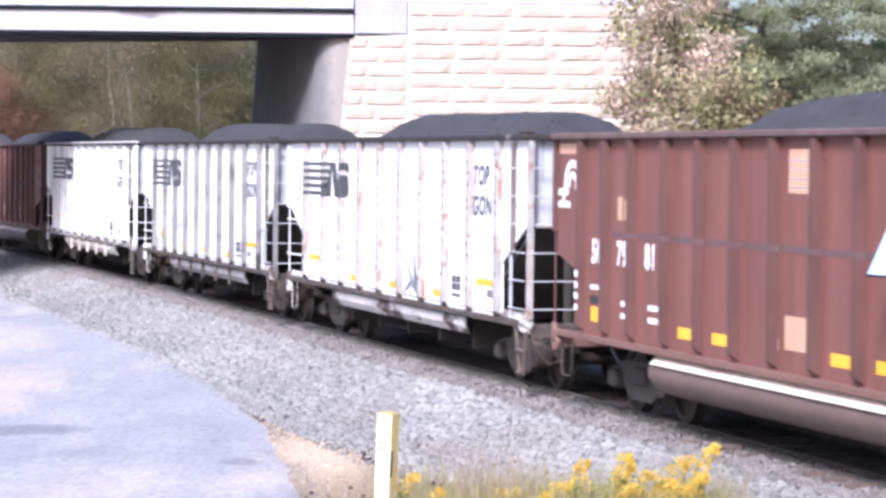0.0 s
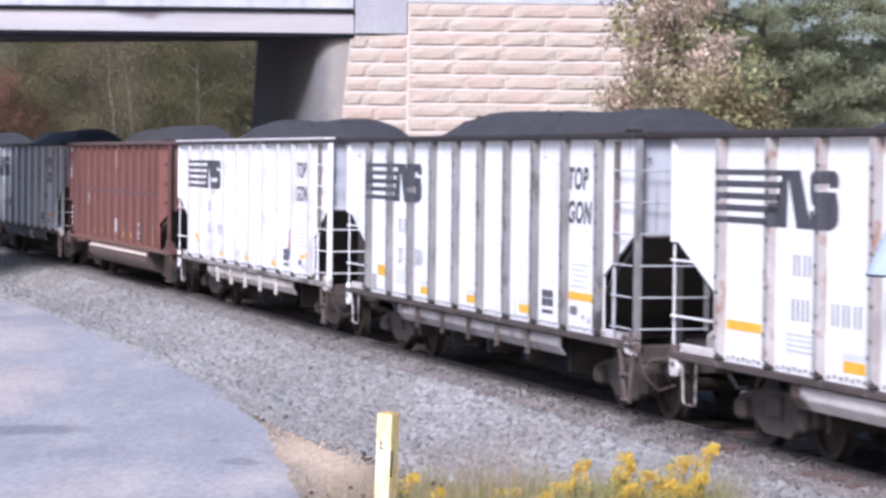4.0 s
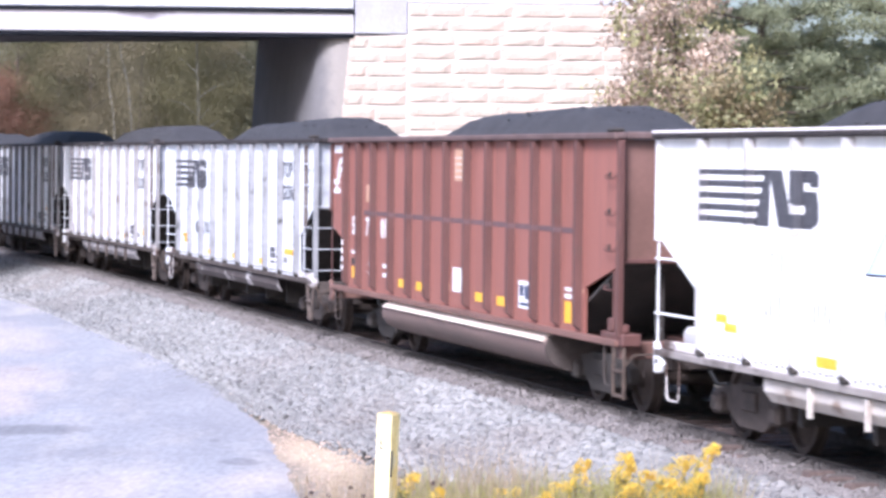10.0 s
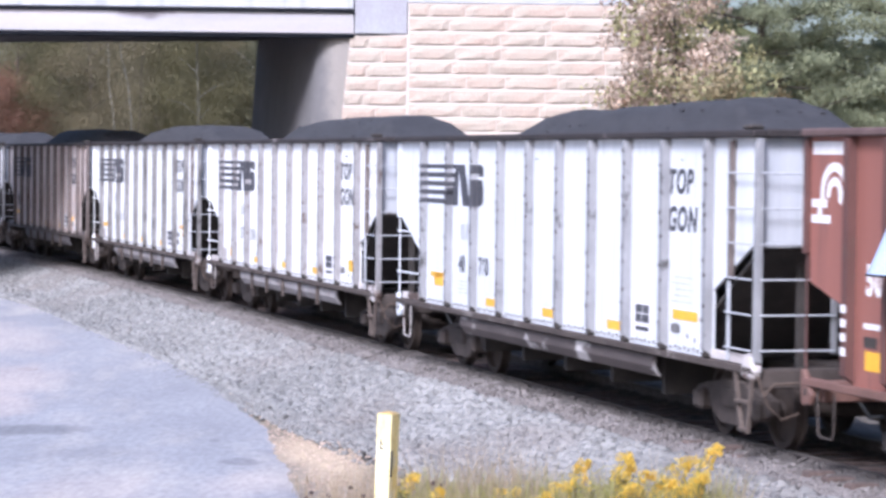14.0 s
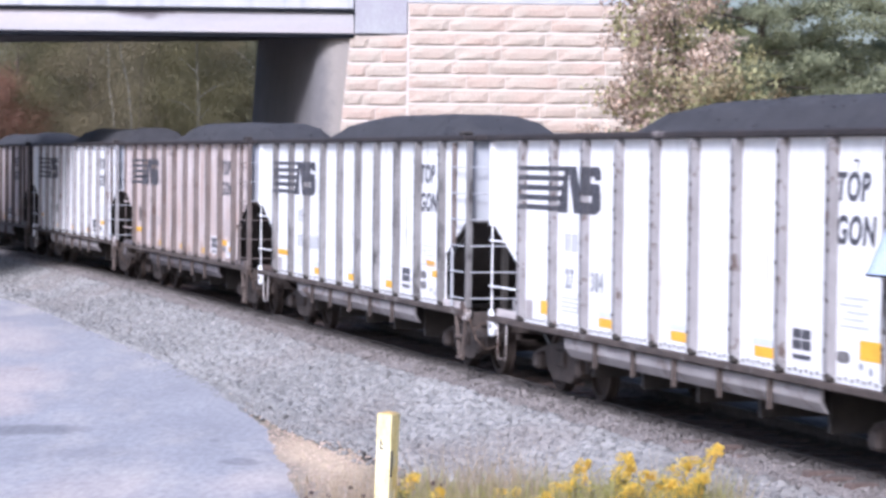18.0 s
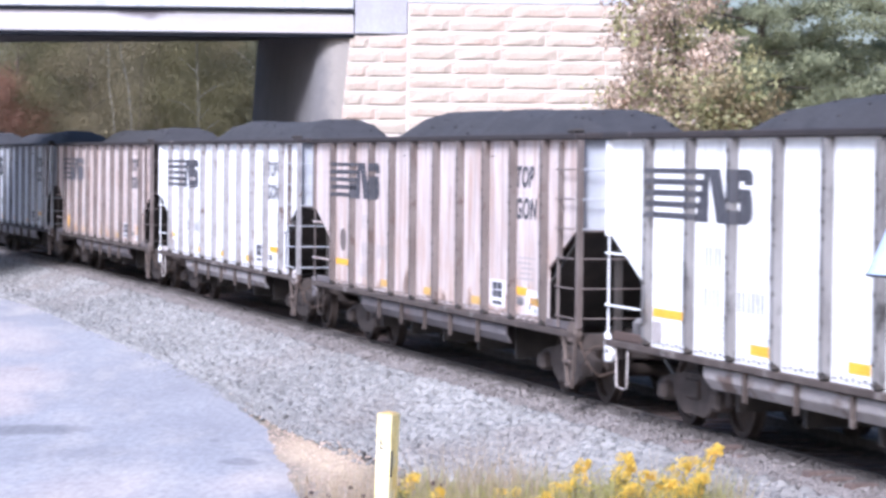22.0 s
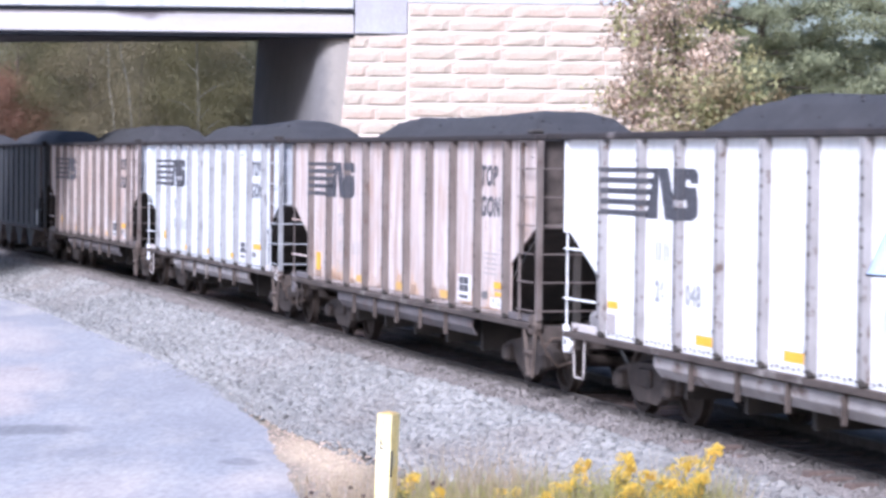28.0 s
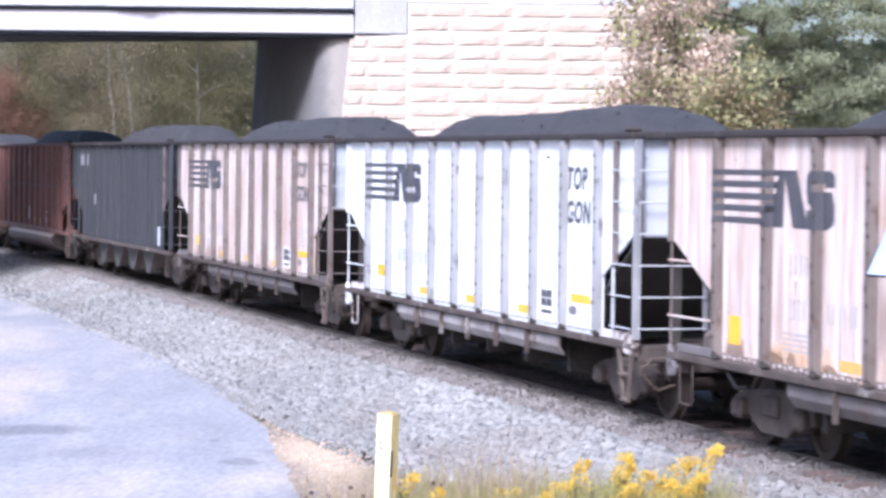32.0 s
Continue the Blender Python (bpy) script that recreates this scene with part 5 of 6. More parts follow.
def open_gondola(tone, name_label, extra):
    car = tagged(holder("coal_gondola"), name_label, "railway wagon", "wagons of the coal train")
    k = LONG if extra.get("long") else 1.0
    ribs = [r * k for r in GON_RIBS]
    shell(car, tone, ribs, 0.13, 0.105, "gon", extra.get("white_chord", False), k)
    end_gear(car, 1, tone, True, GON_FRONT * k - 7.648, dark_sheet=extra.get("dark_end", False))
    end_gear(car, -1, tone, False, -GON_REAR * k - 7.648)
    # pale sill plates below the cut-away ends
    cap = LOW_PAINT["pink"] if tone == "pink" else LOW_PAINT["rusty"]
    for y in (-1, 1):
        for x0, x1 in ((6.14, 7.15), (-7.35, -6.14)):
            piece("sill_plate", ("cap", y, k, x0), lambda y=y, x0=x0, x1=x1: Shape().box(x0 * k, x1 * k, y * SIDE - 0.03, y * SIDE + 0.03, 1.06, 1.17).mesh("sill_plate", 0.01), cap, car)
    for y in (-1, 1):
        # far-side plate takes a dark colour: painted shade in the view beneath the wagon
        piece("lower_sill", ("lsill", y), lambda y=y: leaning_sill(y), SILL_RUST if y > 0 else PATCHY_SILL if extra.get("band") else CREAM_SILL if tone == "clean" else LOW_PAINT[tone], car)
        for r in () if extra.get("plain_sill") else (-2.92, -1.46, 0.0, 1.48, 2.98):
            piece("sill_bracket", "bracket", lambda: Shape().prism([(-0.022, 0.95), (-0.018, 0.61), (0.018, 0.61), (0.022, 0.95)], -0.04, 0.03).mesh("sill_bracket", 0.006), CREAM_SILL if tone == "clean" else SILL_RUST, car, pose(r, y * 1.565, 0))
    # small rivet strip along the bottom of the side and dark spots where the ribs meet the sill
    for r in ribs:
        piece("rib_foot", "foot", lambda: Shape().box(-0.06, 0.06, -0.10, 0.0, 1.062, 1.14).mesh("rib_foot", 0.02), SOOT, car, pose(r, -SIDE, 0))
    def rivets():
        sh = Shape()
        for r in ribs[:9]:
            for q in range(7):
                sh.box(r + 0.14 + 0.15 * q, r + 0.195 + 0.15 * q, -SIDE - 0.012, -SIDE, 1.085 + 0.012 * (q % 2), 1.125 + 0.012 * (q % 2))
        return sh.mesh("rivets")

    def bolts():
        sh = Shape()
        for j, r in enumerate(ribs):
            for q, z in enumerate((1.45, 1.62, 1.98, 2.16, 2.52, 2.70, 2.82, 3.06, 3.24, 3.40)):
                x, z = r + (0.030 if q % 3 else -0.02), z + 0.06 * ((j * 7) % 5 - 2)
                sh.box(x - 0.02, x + 0.02, -SIDE - 0.116, -SIDE - 0.10, z - 0.022, z + 0.022)
        return sh.mesh("bolts")

    dots = RIB_PAINT["streaked"] if tone != "pink" else PAINT["pink"]
    if tone == "pink":
        solid("grime_band", Shape().box(-6.2, 6.1, -SIDE - 0.005, -SIDE, 1.06, 1.145), RIB_PAINT["pink"], car, label="brown grime band above the sill")
    piece("rivets", ("rivets", k), rivets, dots, car, label="row of small dark rivets")["kind"] = "stuff"
    if tone != "clean":
        piece("bolts", ("bolts", k), bolts, SOOT, car, label="dark bolts on the ribs")["kind"] = "stuff"
    if tone == "pink":
        g = random.Random(len(CARS))
        for i in range(extra.get("rust", 20)):
            x, z = ribs[i % 9] + g.uniform(0.12, 0.95), 1.065
            w, h = g.uniform(0.10, 0.36), g.uniform(0.12, 0.70) ** 1.2
            n = 11
            top = [(x + w * (1 - 2 * q / n), z + h * math.sin(3.1416 * q / n) ** 0.6 * g.uniform(0.45, 1.0)) for q in range(1, n)]
            bleed = Shape().prism([(x - w, z), (x + w, z)] + top, -SIDE - 0.0035 - 0.0002 * (i % 3), -SIDE + 0.001)
            solid("rust_patch", bleed, ORANGE_WASH if extra.get("rust", 0) > 30 and i % 3 else RUST_WASH, car)
        for i in range(extra.get("rust", 20) // 2):
            x, z, w, h = ribs[i % 9] + g.uniform(0.15, 1.0), g.uniform(1.7, 3.3), g.uniform(0.012, 0.035), g.uniform(0.2, 0.6)
            solid("rust_run", Shape().prism([(x - w, z), (x + w, z), (x + w * 0.3, z - h), (x - w * 0.2, z - h)], -SIDE - 0.003, -SIDE + 0.001), RUST_WASH, car)
    stripes_and_blocks(-6.03 if k == 1.0 else -6.28, 2.665, 3.21, 0.64, ribs, extra.get("ink", INK), car)
    # under the mark: initials and number
    stencil = PINK_INK if tone == "pink" else GREY_INK
    num = extra.get("number")
    if num:
        for txt, x in zip(num, (-4.22, -3.18)):
            lettering(txt, x * k, 1.64, 0.36, GREY_INK if extra.get("faint") else INK, car, 0.85)
    else:
        bars([(a + d, a + d + 0.055, 1.65, 1.89) for a in (-4.24, -3.98, -3.20, -2.92, -2.64) for d in (0, 0.125)], ribs, stencil, car)
    bars([(a + d, a + d + 0.055, 2.14, 2.38) for a in (-4.22, -3.94) for d in (0, 0.125)], ribs, stencil, car)
    bars([(-4.4, -3.62, 1.30 + 0.06 * j, 1.325 + 0.06 * j) for j in range(4)] + [((4.78 + 0.08 * (j % 3)) * k, (5.50 - 0.12 * (j % 2)) * k, 1.66 + 0.075 * j, 1.685 + 0.075 * j) for j in range(5)], ribs, FAINT_INK if tone != "pink" else PINK_INK, car)
    lettering("TOP", 4.64 * k, 3.005, 0.41, INK, car, 0.96, 0.15)
    lettering("GON", 4.64 * k, 2.545, 0.41, INK, car, 0.96, 0.15)
    rear = extra.get("rear")
    amber = [extra["rear_patch"]] if "rear_patch" in extra else [{"wide": (-5.97 * k, -4.96 * k, 1.44, 1.55), "tall": (-5.80 * k, -5.46 * k, 1.27, 1.60), "step": (-5.72 * k, -5.36 * k, 1.50, 1.60)}.get(rear, (-5.56 * k, -5.08 * k, 1.36, 1.56))]
    if rear == "step":
        decal("reflector", [(-5.44 * k, -5.06 * k, 1.40, 1.50)], ribs, AMBER, car, on_ribs=False)
    for j in (2, 4, 6):
        if j != extra.get("skip"):
            amber.append((ribs[j + 1] - 0.84, ribs[j + 1] - 0.30, 1.18, 1.30))
    amber += extra.get("front", [(4.84 * k, 5.66 * k, 1.45, 1.57)])
    for j, a in enumerate(amber):
        if 0 < j < 4 and tone != "pink":
            decal("reflector_backing", [(a[0] - 0.05, a[1] + 0.03, a[3] + 0.002, a[3] + 0.09)], ribs, PAINT["cool"], car, on_ribs=False)
        decal("reflector", [a], ribs, DULL_AMBER if tone == "pink" and 0 < j < 4 else AMBER, car, "amber reflective patch" if j == 0 else "", on_ribs=False)
    decal("notice", [(5.17 * k, 5.78 * k, 1.17, 1.52 if extra.get("tall_notice") else 1.32)], ribs, CHALK, car, "white stencilled notice with dark dots", on_ribs=False)
    for x, z, w in ((5.34, 1.27, 0.10), (5.58, 1.23, 0.08)):
        piece("notice_spot", ("spot", w), lambda w=w: Shape().prism([(w * 0.5 * math.cos(a), 0.04 * math.sin(a)) for a in np.linspace(0, 5.5, 8)], -SIDE - 0.008, -SIDE - 0.003).mesh("notice_spot"), GREY_SCRAWL, car, pose(x * k, 0, z))
    for x, z in extra.get("smudge", [(4.94 * k, 1.34)]):
        piece("stencil_smudge", "smudge", lambda: Shape().prism([(0.16 * math.copysign(abs(math.cos(a)) ** 0.6, math.cos(a)), 0.062 * math.copysign(abs(math.sin(a)) ** 0.6, math.sin(a))) for a in np.linspace(0, 5.8, 14)], -SIDE - 0.007, -SIDE - 0.001).mesh("stencil_smudge"), SMUDGE, car, pose(x, 0, z))
    if tone in ("streaked", "white"):
        decal("primer_patch", [(-5.98 * k, -5.66 * k, 1.12, 1.38)], [], PINK_INK, car, "grey primer patch")
    decal("inspection_plate", [(3.50 * k, 4.18 * k, 1.20, 1.60)], [], CHALK, car, "white plate with four dark squares")
    for px, pz in itertools.product((3.57, 3.82), (1.34, 1.46)):
        piece("plate_square", "square", lambda: Shape().box(0, 0.225, -SIDE - 0.008, -SIDE - 0.003, 0, 0.105).mesh("plate_square"), INK, car, pose(px * k, 0, pz))
    piece("plate_bar", "platebar", lambda: Shape().box(0, 0.46, -SIDE - 0.008, -SIDE - 0.003, 1.235, 1.285).mesh("plate_bar"), INK, car, pose(3.58 * k, 0, 0))
    if extra.get("scrawl") == "bird":
        sh = Shape()
        for pts in ([(0.70, 1.10), (1.10, 1.34), (1.50, 1.40), (1.14, 1.24)], [(1.22, 1.36), (0.84, 1.80), (0.92, 1.78), (1.36, 1.38)], [(1.42, 1.38), (1.38, 1.80), (1.48, 1.76), (1.60, 1.40)], [(1.30, 1.28), (1.62, 1.12), (1.84, 1.36), (1.55, 1.44)]):
            sh.prism(pts, -SIDE - 0.006, -SIDE)
        solid("paint_scrawl", sh, BIRD_SCRAWL, car, label="grey-blue winged paint scrawl")
    if extra.get("scrawl") == "figure":
        solid("paint_scrawl", Shape().prism([(3.98, 1.58), (4.26, 1.58), (4.20, 1.78), (4.24, 1.88), (4.14, 1.98), (4.04, 1.90), (4.06, 1.76)], -SIDE - 0.012, -SIDE - 0.004), RED_INK, car, label="small red paint scrawl")
        solid("paint_scrawl", Shape().box(3.88, 4.46, -SIDE - 0.013, -SIDE - 0.005, 1.43, 1.57), BLUE_INK, car, label="dark blue paint bar")
    if extra.get("spot"):
        oval = [(-5.62 + 0.22 * math.cos(a) * (1 + 0.08 * math.sin(3 * a)), 1.90 + 0.21 * math.sin(a)) for a in np.linspace(0, 6.0, 16)]
        solid("rust_spot", Shape().prism(oval, -SIDE - 0.004, -SIDE + 0.001), RIB_PAINT["pink"], car, label="oval brown stain")
    if extra.get("band"):
        decal("yellow_band", [(-5.94, -4.98, 1.50, 1.58)], ribs, AMBER, car, "yellow painted band", on_ribs=False)
    return car


def tub_gondola(tone, name_label, number, card=CHALK):
    car = tagged(holder("bathtub_gondola"), name_label, "railway wagon", "wagons of the coal train")
    ribs = TUB_RIBS
    shell(car, tone, ribs, 0.14, 0.105, "tub", tub=True)
    end_gear(car, 1, tone, False, 0.15, 2.06)
    end_gear(car, -1, tone, False, 0.25)
    half = [(-1.46, 0.945), (-1.57, 0.845), (-1.60, 0.76), (-1.59, 0.66), (-1.50, 0.54), (-1.32, 0.45), (-1.05, 0.37), (-0.6, 0.33)]
    prof = half + [(-y, z) for y, z in reversed(half)]
    sh, n = Shape(), len(prof)
    for x in (-4.1, 4.85):
        sh.v += [(x, y, z) for y, z in prof]
    sh.f += [(j, j + 1, j + 1 + n, j + n) for j in range(n - 1)] + [tuple(range(n)), tuple(range(2 * n - 1, n - 1, -1)), (0, n, 2 * n - 1, n - 1)]
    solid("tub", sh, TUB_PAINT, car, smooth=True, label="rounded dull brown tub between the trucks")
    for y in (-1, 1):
        # added strip, pale to paint the sun's gleam on the tub's upper curve
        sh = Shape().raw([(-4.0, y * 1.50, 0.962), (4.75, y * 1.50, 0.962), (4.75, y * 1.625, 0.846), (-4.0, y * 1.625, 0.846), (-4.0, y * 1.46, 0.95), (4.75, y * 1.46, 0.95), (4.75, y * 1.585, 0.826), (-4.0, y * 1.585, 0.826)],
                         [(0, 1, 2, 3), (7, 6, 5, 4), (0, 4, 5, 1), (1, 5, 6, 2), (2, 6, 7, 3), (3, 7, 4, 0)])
        solid("tub_flange", sh, TUB_HIGHLIGHT, car, label="pale sloping strip painting the sun highlight along the tub")
    # plain shapes of the owner's mark, a notice panel and plates
    arch = Shape()
    bow = np.linspace(-0.5, 3.3, 16)
    for r0, r1 in ((0.26, 0.36), (0.11, 0.20)):
        pts = [(-7.24 + r1 * math.cos(a), 3.04 + r1 * math.sin(a)) for a in bow] + [(-7.24 + r0 * math.cos(a), 3.04 + r0 * math.sin(a)) for a in reversed(bow)]
        arch.prism(pts, -SIDE - 0.005, -SIDE)
    arch.box(-7.82, -7.34, -SIDE - 0.005, -SIDE, 2.74, 2.83).box(-7.82, -7.42, -SIDE - 0.005, -SIDE, 2.91, 3.00).box(-7.66, -7.56, -SIDE - 0.0045, -SIDE, 2.831, 2.909)
    solid("owner_mark", arch, CHALK, car, label="white arched mark of plain bars")
    decal("mark_bar", [(-7.80, -6.88, 3.48, 3.62)], ribs, card, car)
    bars([(-5.42, -5.26, 2.62, 2.92), (-5.18, -5.06, 2.62, 2.88)], ribs, STENCIL_TAN, car)
    for j, txt in enumerate(number):
        lettering(txt, (-6.42, -5.44, -4.40)[j], 2.03, 0.44, CHALK, car, 0.82)
    bars([(-6.26 + 1.0 * j, -5.82 + 1.0 * j, 1.34 + 0.08 * i, 1.41 + 0.08 * i) for j in (1, 2) for i in (0, 2)] + [(-6.46, -5.96, 1.67, 1.73)], ribs, CHALK, car)
    for j in range(4):
        piece("rib_label", "riblabel", lambda: Shape().box(-6.81, -6.69, -SIDE - 0.112, -SIDE - 0.106, 0, 0.085).mesh("rib_label"), CHALK, car, pose(0, 0, 1.37 + 0.15 * j))
    bars([(-0.42, -0.12, 1.30, 1.42), (5.9, 6.35, 1.60, 1.63)], ribs, STENCIL_TAN, car)
    decal("notice", [(0.10, 0.80, 3.05, 3.54)], ribs, STENCIL_TAN, car, "faded tan notice panel", on_ribs=False)
    bars([(0.13, 0.76, 3.10 + 0.10 * j, 3.12 + 0.10 * j) for j in range(4)], ribs, CHALK, car)
    bars([(5.56, 5.84, 1.49, 1.55), (5.56, 5.84, 1.59, 1.64)], ribs, CHALK, car)
    decal("white_card", [(0.05, 0.66, 1.31, 1.69)], ribs, card, car, "pasted card", on_ribs=False)
    decal("inspection_plate", [(3.46, 4.04, 1.24, 1.64)], ribs, CHALK, car, "white plate with dark squares", on_ribs=False)
    for x0, x1, z0, z1 in ((3.53, 3.72, 1.42, 1.58), (3.77, 3.97, 1.38, 1.58), (3.53, 3.97, 1.28, 1.33)):
        solid("plate_square", Shape().box(x0, x1, -SIDE - 0.009, -SIDE - 0.003, z0, z1), BLUE_INK, car)
    for a in ((-6.42, -5.96, 1.24, 1.44), (-3.22, -2.74, 1.22, 1.36), (-2.10, -1.60, 1.22, 1.36), (1.28, 1.78, 1.22, 1.36), (2.40, 2.90, 1.22, 1.36), (5.56, 5.84, 1.15, 1.45)):
        decal("reflector", [a], ribs, AMBER, car, on_ribs=False)
    # thin weld line along the middle of the side
    decal("weld_seam", [(-5.6, 6.1, 2.39, 2.465)], ribs, SEAM, car, rib_w=0.14)
    decal("dark_square", [(-6.46, -6.14, 1.475, 1.59)], ribs, SOOT, car, on_ribs=False)
    piece("end_rod", "endrod", lambda: Shape().tube([(7.52, -SIDE + 0.02, 1.2), (7.52, -SIDE + 0.02, 1.95)], 0.022, 6).mesh("end_rod", 0, True), RIB_PAINT[tone], car)
    for z in (1.74, 2.25, 2.72, 3.20):
        piece("grab_iron", "tubgrab", lambda: Shape().tube([(7.36, -SIDE, 0), (7.36, -SIDE - 0.07, 0), (7.40, -SIDE - 0.08, -0.04), (7.72, -SIDE - 0.08, -0.04), (7.76, -SIDE - 0.07, 0), (7.76, -SIDE, 0)], 0.012, 6).mesh("grab_iron", 0, True, 80), RIB_PAINT[tone], car, pose(0, 0, z))
        piece("grab_foot", "tubfoot", lambda: Shape().box(7.32, 7.40, -SIDE - 0.02, -SIDE, -0.04, 0.04).mesh("grab_foot", 0.008), SOOT, car, pose(0, 0, z))
    piece("corner_sill", "tubcorner", lambda: Shape().box(7.1, 7.96, -SIDE - 0.02, -1.3, 0.97, 1.14).box(7.3, 7.44, -SIDE, -1.4, 1.14, 1.32).box(7.6, 7.84, -SIDE + 0.02, -1.42, 1.14, 1.26).mesh("corner_sill", 0.02), RIB_PAINT["brown"], car)
    lad = piece("corner_step", "tubstep", lambda: Shape().box(7.66, 7.71, -SIDE - 0.06, -SIDE - 0.02, 0.30, 0.97).box(8.06, 8.11, -SIDE - 0.06, -SIDE - 0.02, 0.30, 0.97).mesh("corner_step", 0.008), COUPLER, car)
    for z in (0.34, 0.66):
        piece("rung", "tubrung", lambda: Shape().box(7.71, 8.06, -SIDE - 0.07, -SIDE - 0.01, -0.02, 0.02).mesh("rung", 0.006), COUPLER, lad, pose(0, 0, z))
    plate = Shape().prism([(y, z) for y, z in prof], 0, 0.03)
    solid("tub_end", plate, TRUCK, car, at=pose(4.853, 0, 0, 0, 0, 90) @ Matrix.Diagonal((1, -1, 1, 1)), label="dark grimy end plate of the tub")
    return car


def bay_hopper(tone, name_label):
    car = tagged(holder("hopper_wagon"), name_label, "railway wagon", "wagons of the coal train")
    shell(car, tone, HOP_RIBS, 0.08, 0.05, "hop")
    end_gear(car, 1, tone, True, -0.18)
    end_gear(car, -1, tone, False)
    for j in range(4):
        x = -3.45 + 2.3 * j
        piece("hopper_bay", "bay", lambda: Shape().prism([(-0.95, 0.96), (-0.30, 0.36), (0.30, 0.36), (0.95, 0.96)], -1.36, 1.36).mesh("hopper_bay", 0.02), LOW_PAINT[tone], car, pose(x, 0, 0))
        piece("bay_door", "baydoor", lambda: Shape().prism([(0.32, 0.40), (0.36, 0.40), (0.98, 0.94), (0.92, 0.94)], -1.40, 1.40).mesh("bay_door", 0.01), RIB_PAINT["pink"], car, pose(x, 0, 0))
    bars([(-6.4 + 0.36 * j, -6.16 + 0.36 * j, 3.10, 3.42) for j in range(4)] + [(-4.0, -3.75, 2.0, 2.3)], HOP_RIBS, GREY_INK, car)
    bars([(5.72, 6.02, 1.15, 1.62)], HOP_RIBS, FAINT_INK, car)
    return car


def coal_height(x, y, seed, rise, front, rear, x0, x1):
    e = min((x - x0) / rear, (x1 - x) / front, 1.0)
    e = max(0.0, e)
    e = e * (1.35 - 0.35 * e) if e < 1 else 1.0
    c = min(1.0, max(0.0, (1.5 - abs(y)) / 1.15))
    soft = 0.035 * noise.noise((x * 0.6 + seed * 9, y * 0.8, 1)) + 0.012 * noise.noise((x * 2.5, y * 2.5, seed))
    return 3.42 + rise * min(e, 0.25 + 0.75 * c) * min(1.0, c * 1.3 + 0.0) + soft * (0.3 + e) + 0.035 * math.sin(x * 0.5 + seed) * e * c


def coal_meshes(seed, x0, x1):
    """A heap of coal between x0 and x1, with its loose lumps."""
    nx, ny = 130, 28
    xs, ys = np.linspace(-7.40, 7.35, nx), np.linspace(-1.5, 1.5, ny)
    g = np.random.default_rng(seed)
    rise, front, rear = 0.71 + 0.06 * g.random(), g.uniform(1.8, 2.6), g.uniform(3.0, 4.0)
    verts = np.array([(x, y, coal_height(x, y, seed, rise, front, rear, x0, x1)) for y in ys for x in xs])
    k = np.arange(nx - 1)[None, :] + nx * np.arange(ny - 1)[:, None]
    heap = array_mesh("coal_mound", verts, np.stack([k, k + 1, k + nx + 1, k + nx], -1), 4, True)
    n = 420
    pick = verts[g.integers(0, len(verts), n)] + g.normal(0, 0.03, (n, 3)) * np.array([2, 2, 0.1])
    r = 0.010 + 0.014 * g.random(n) ** 2
    v = STONE_V[None] * (1 + g.normal(0, 0.22, (n, 8, 3))) * r[:, None, None] + pick[:, None, :]
    lumps = array_mesh("coal_grit", v, STONE_F[None] + 8 * np.arange(n)[:, None, None], 4)
    for me in (heap, lumps):
        me.materials.append(COAL)
    return heap, lumps


# where each heap begins and ends along its wagon
HEAPS = [(-4.9, 6.2), (-5.9, 6.5), (-6.45, 6.5), (-6.45, 5.8), (-4.9, 6.0), (-5.5, 6.3), (-5.7, 6.4), (-6.45, 6.2), (-6.3, 6.6), (-6.45, 6.5), (-6.3, 6.4), (-6.45, 6.3), (-6.4, 6.5), (-6.0, 6.0), (-5.2, 6.0), (-6.4, 6.5)]

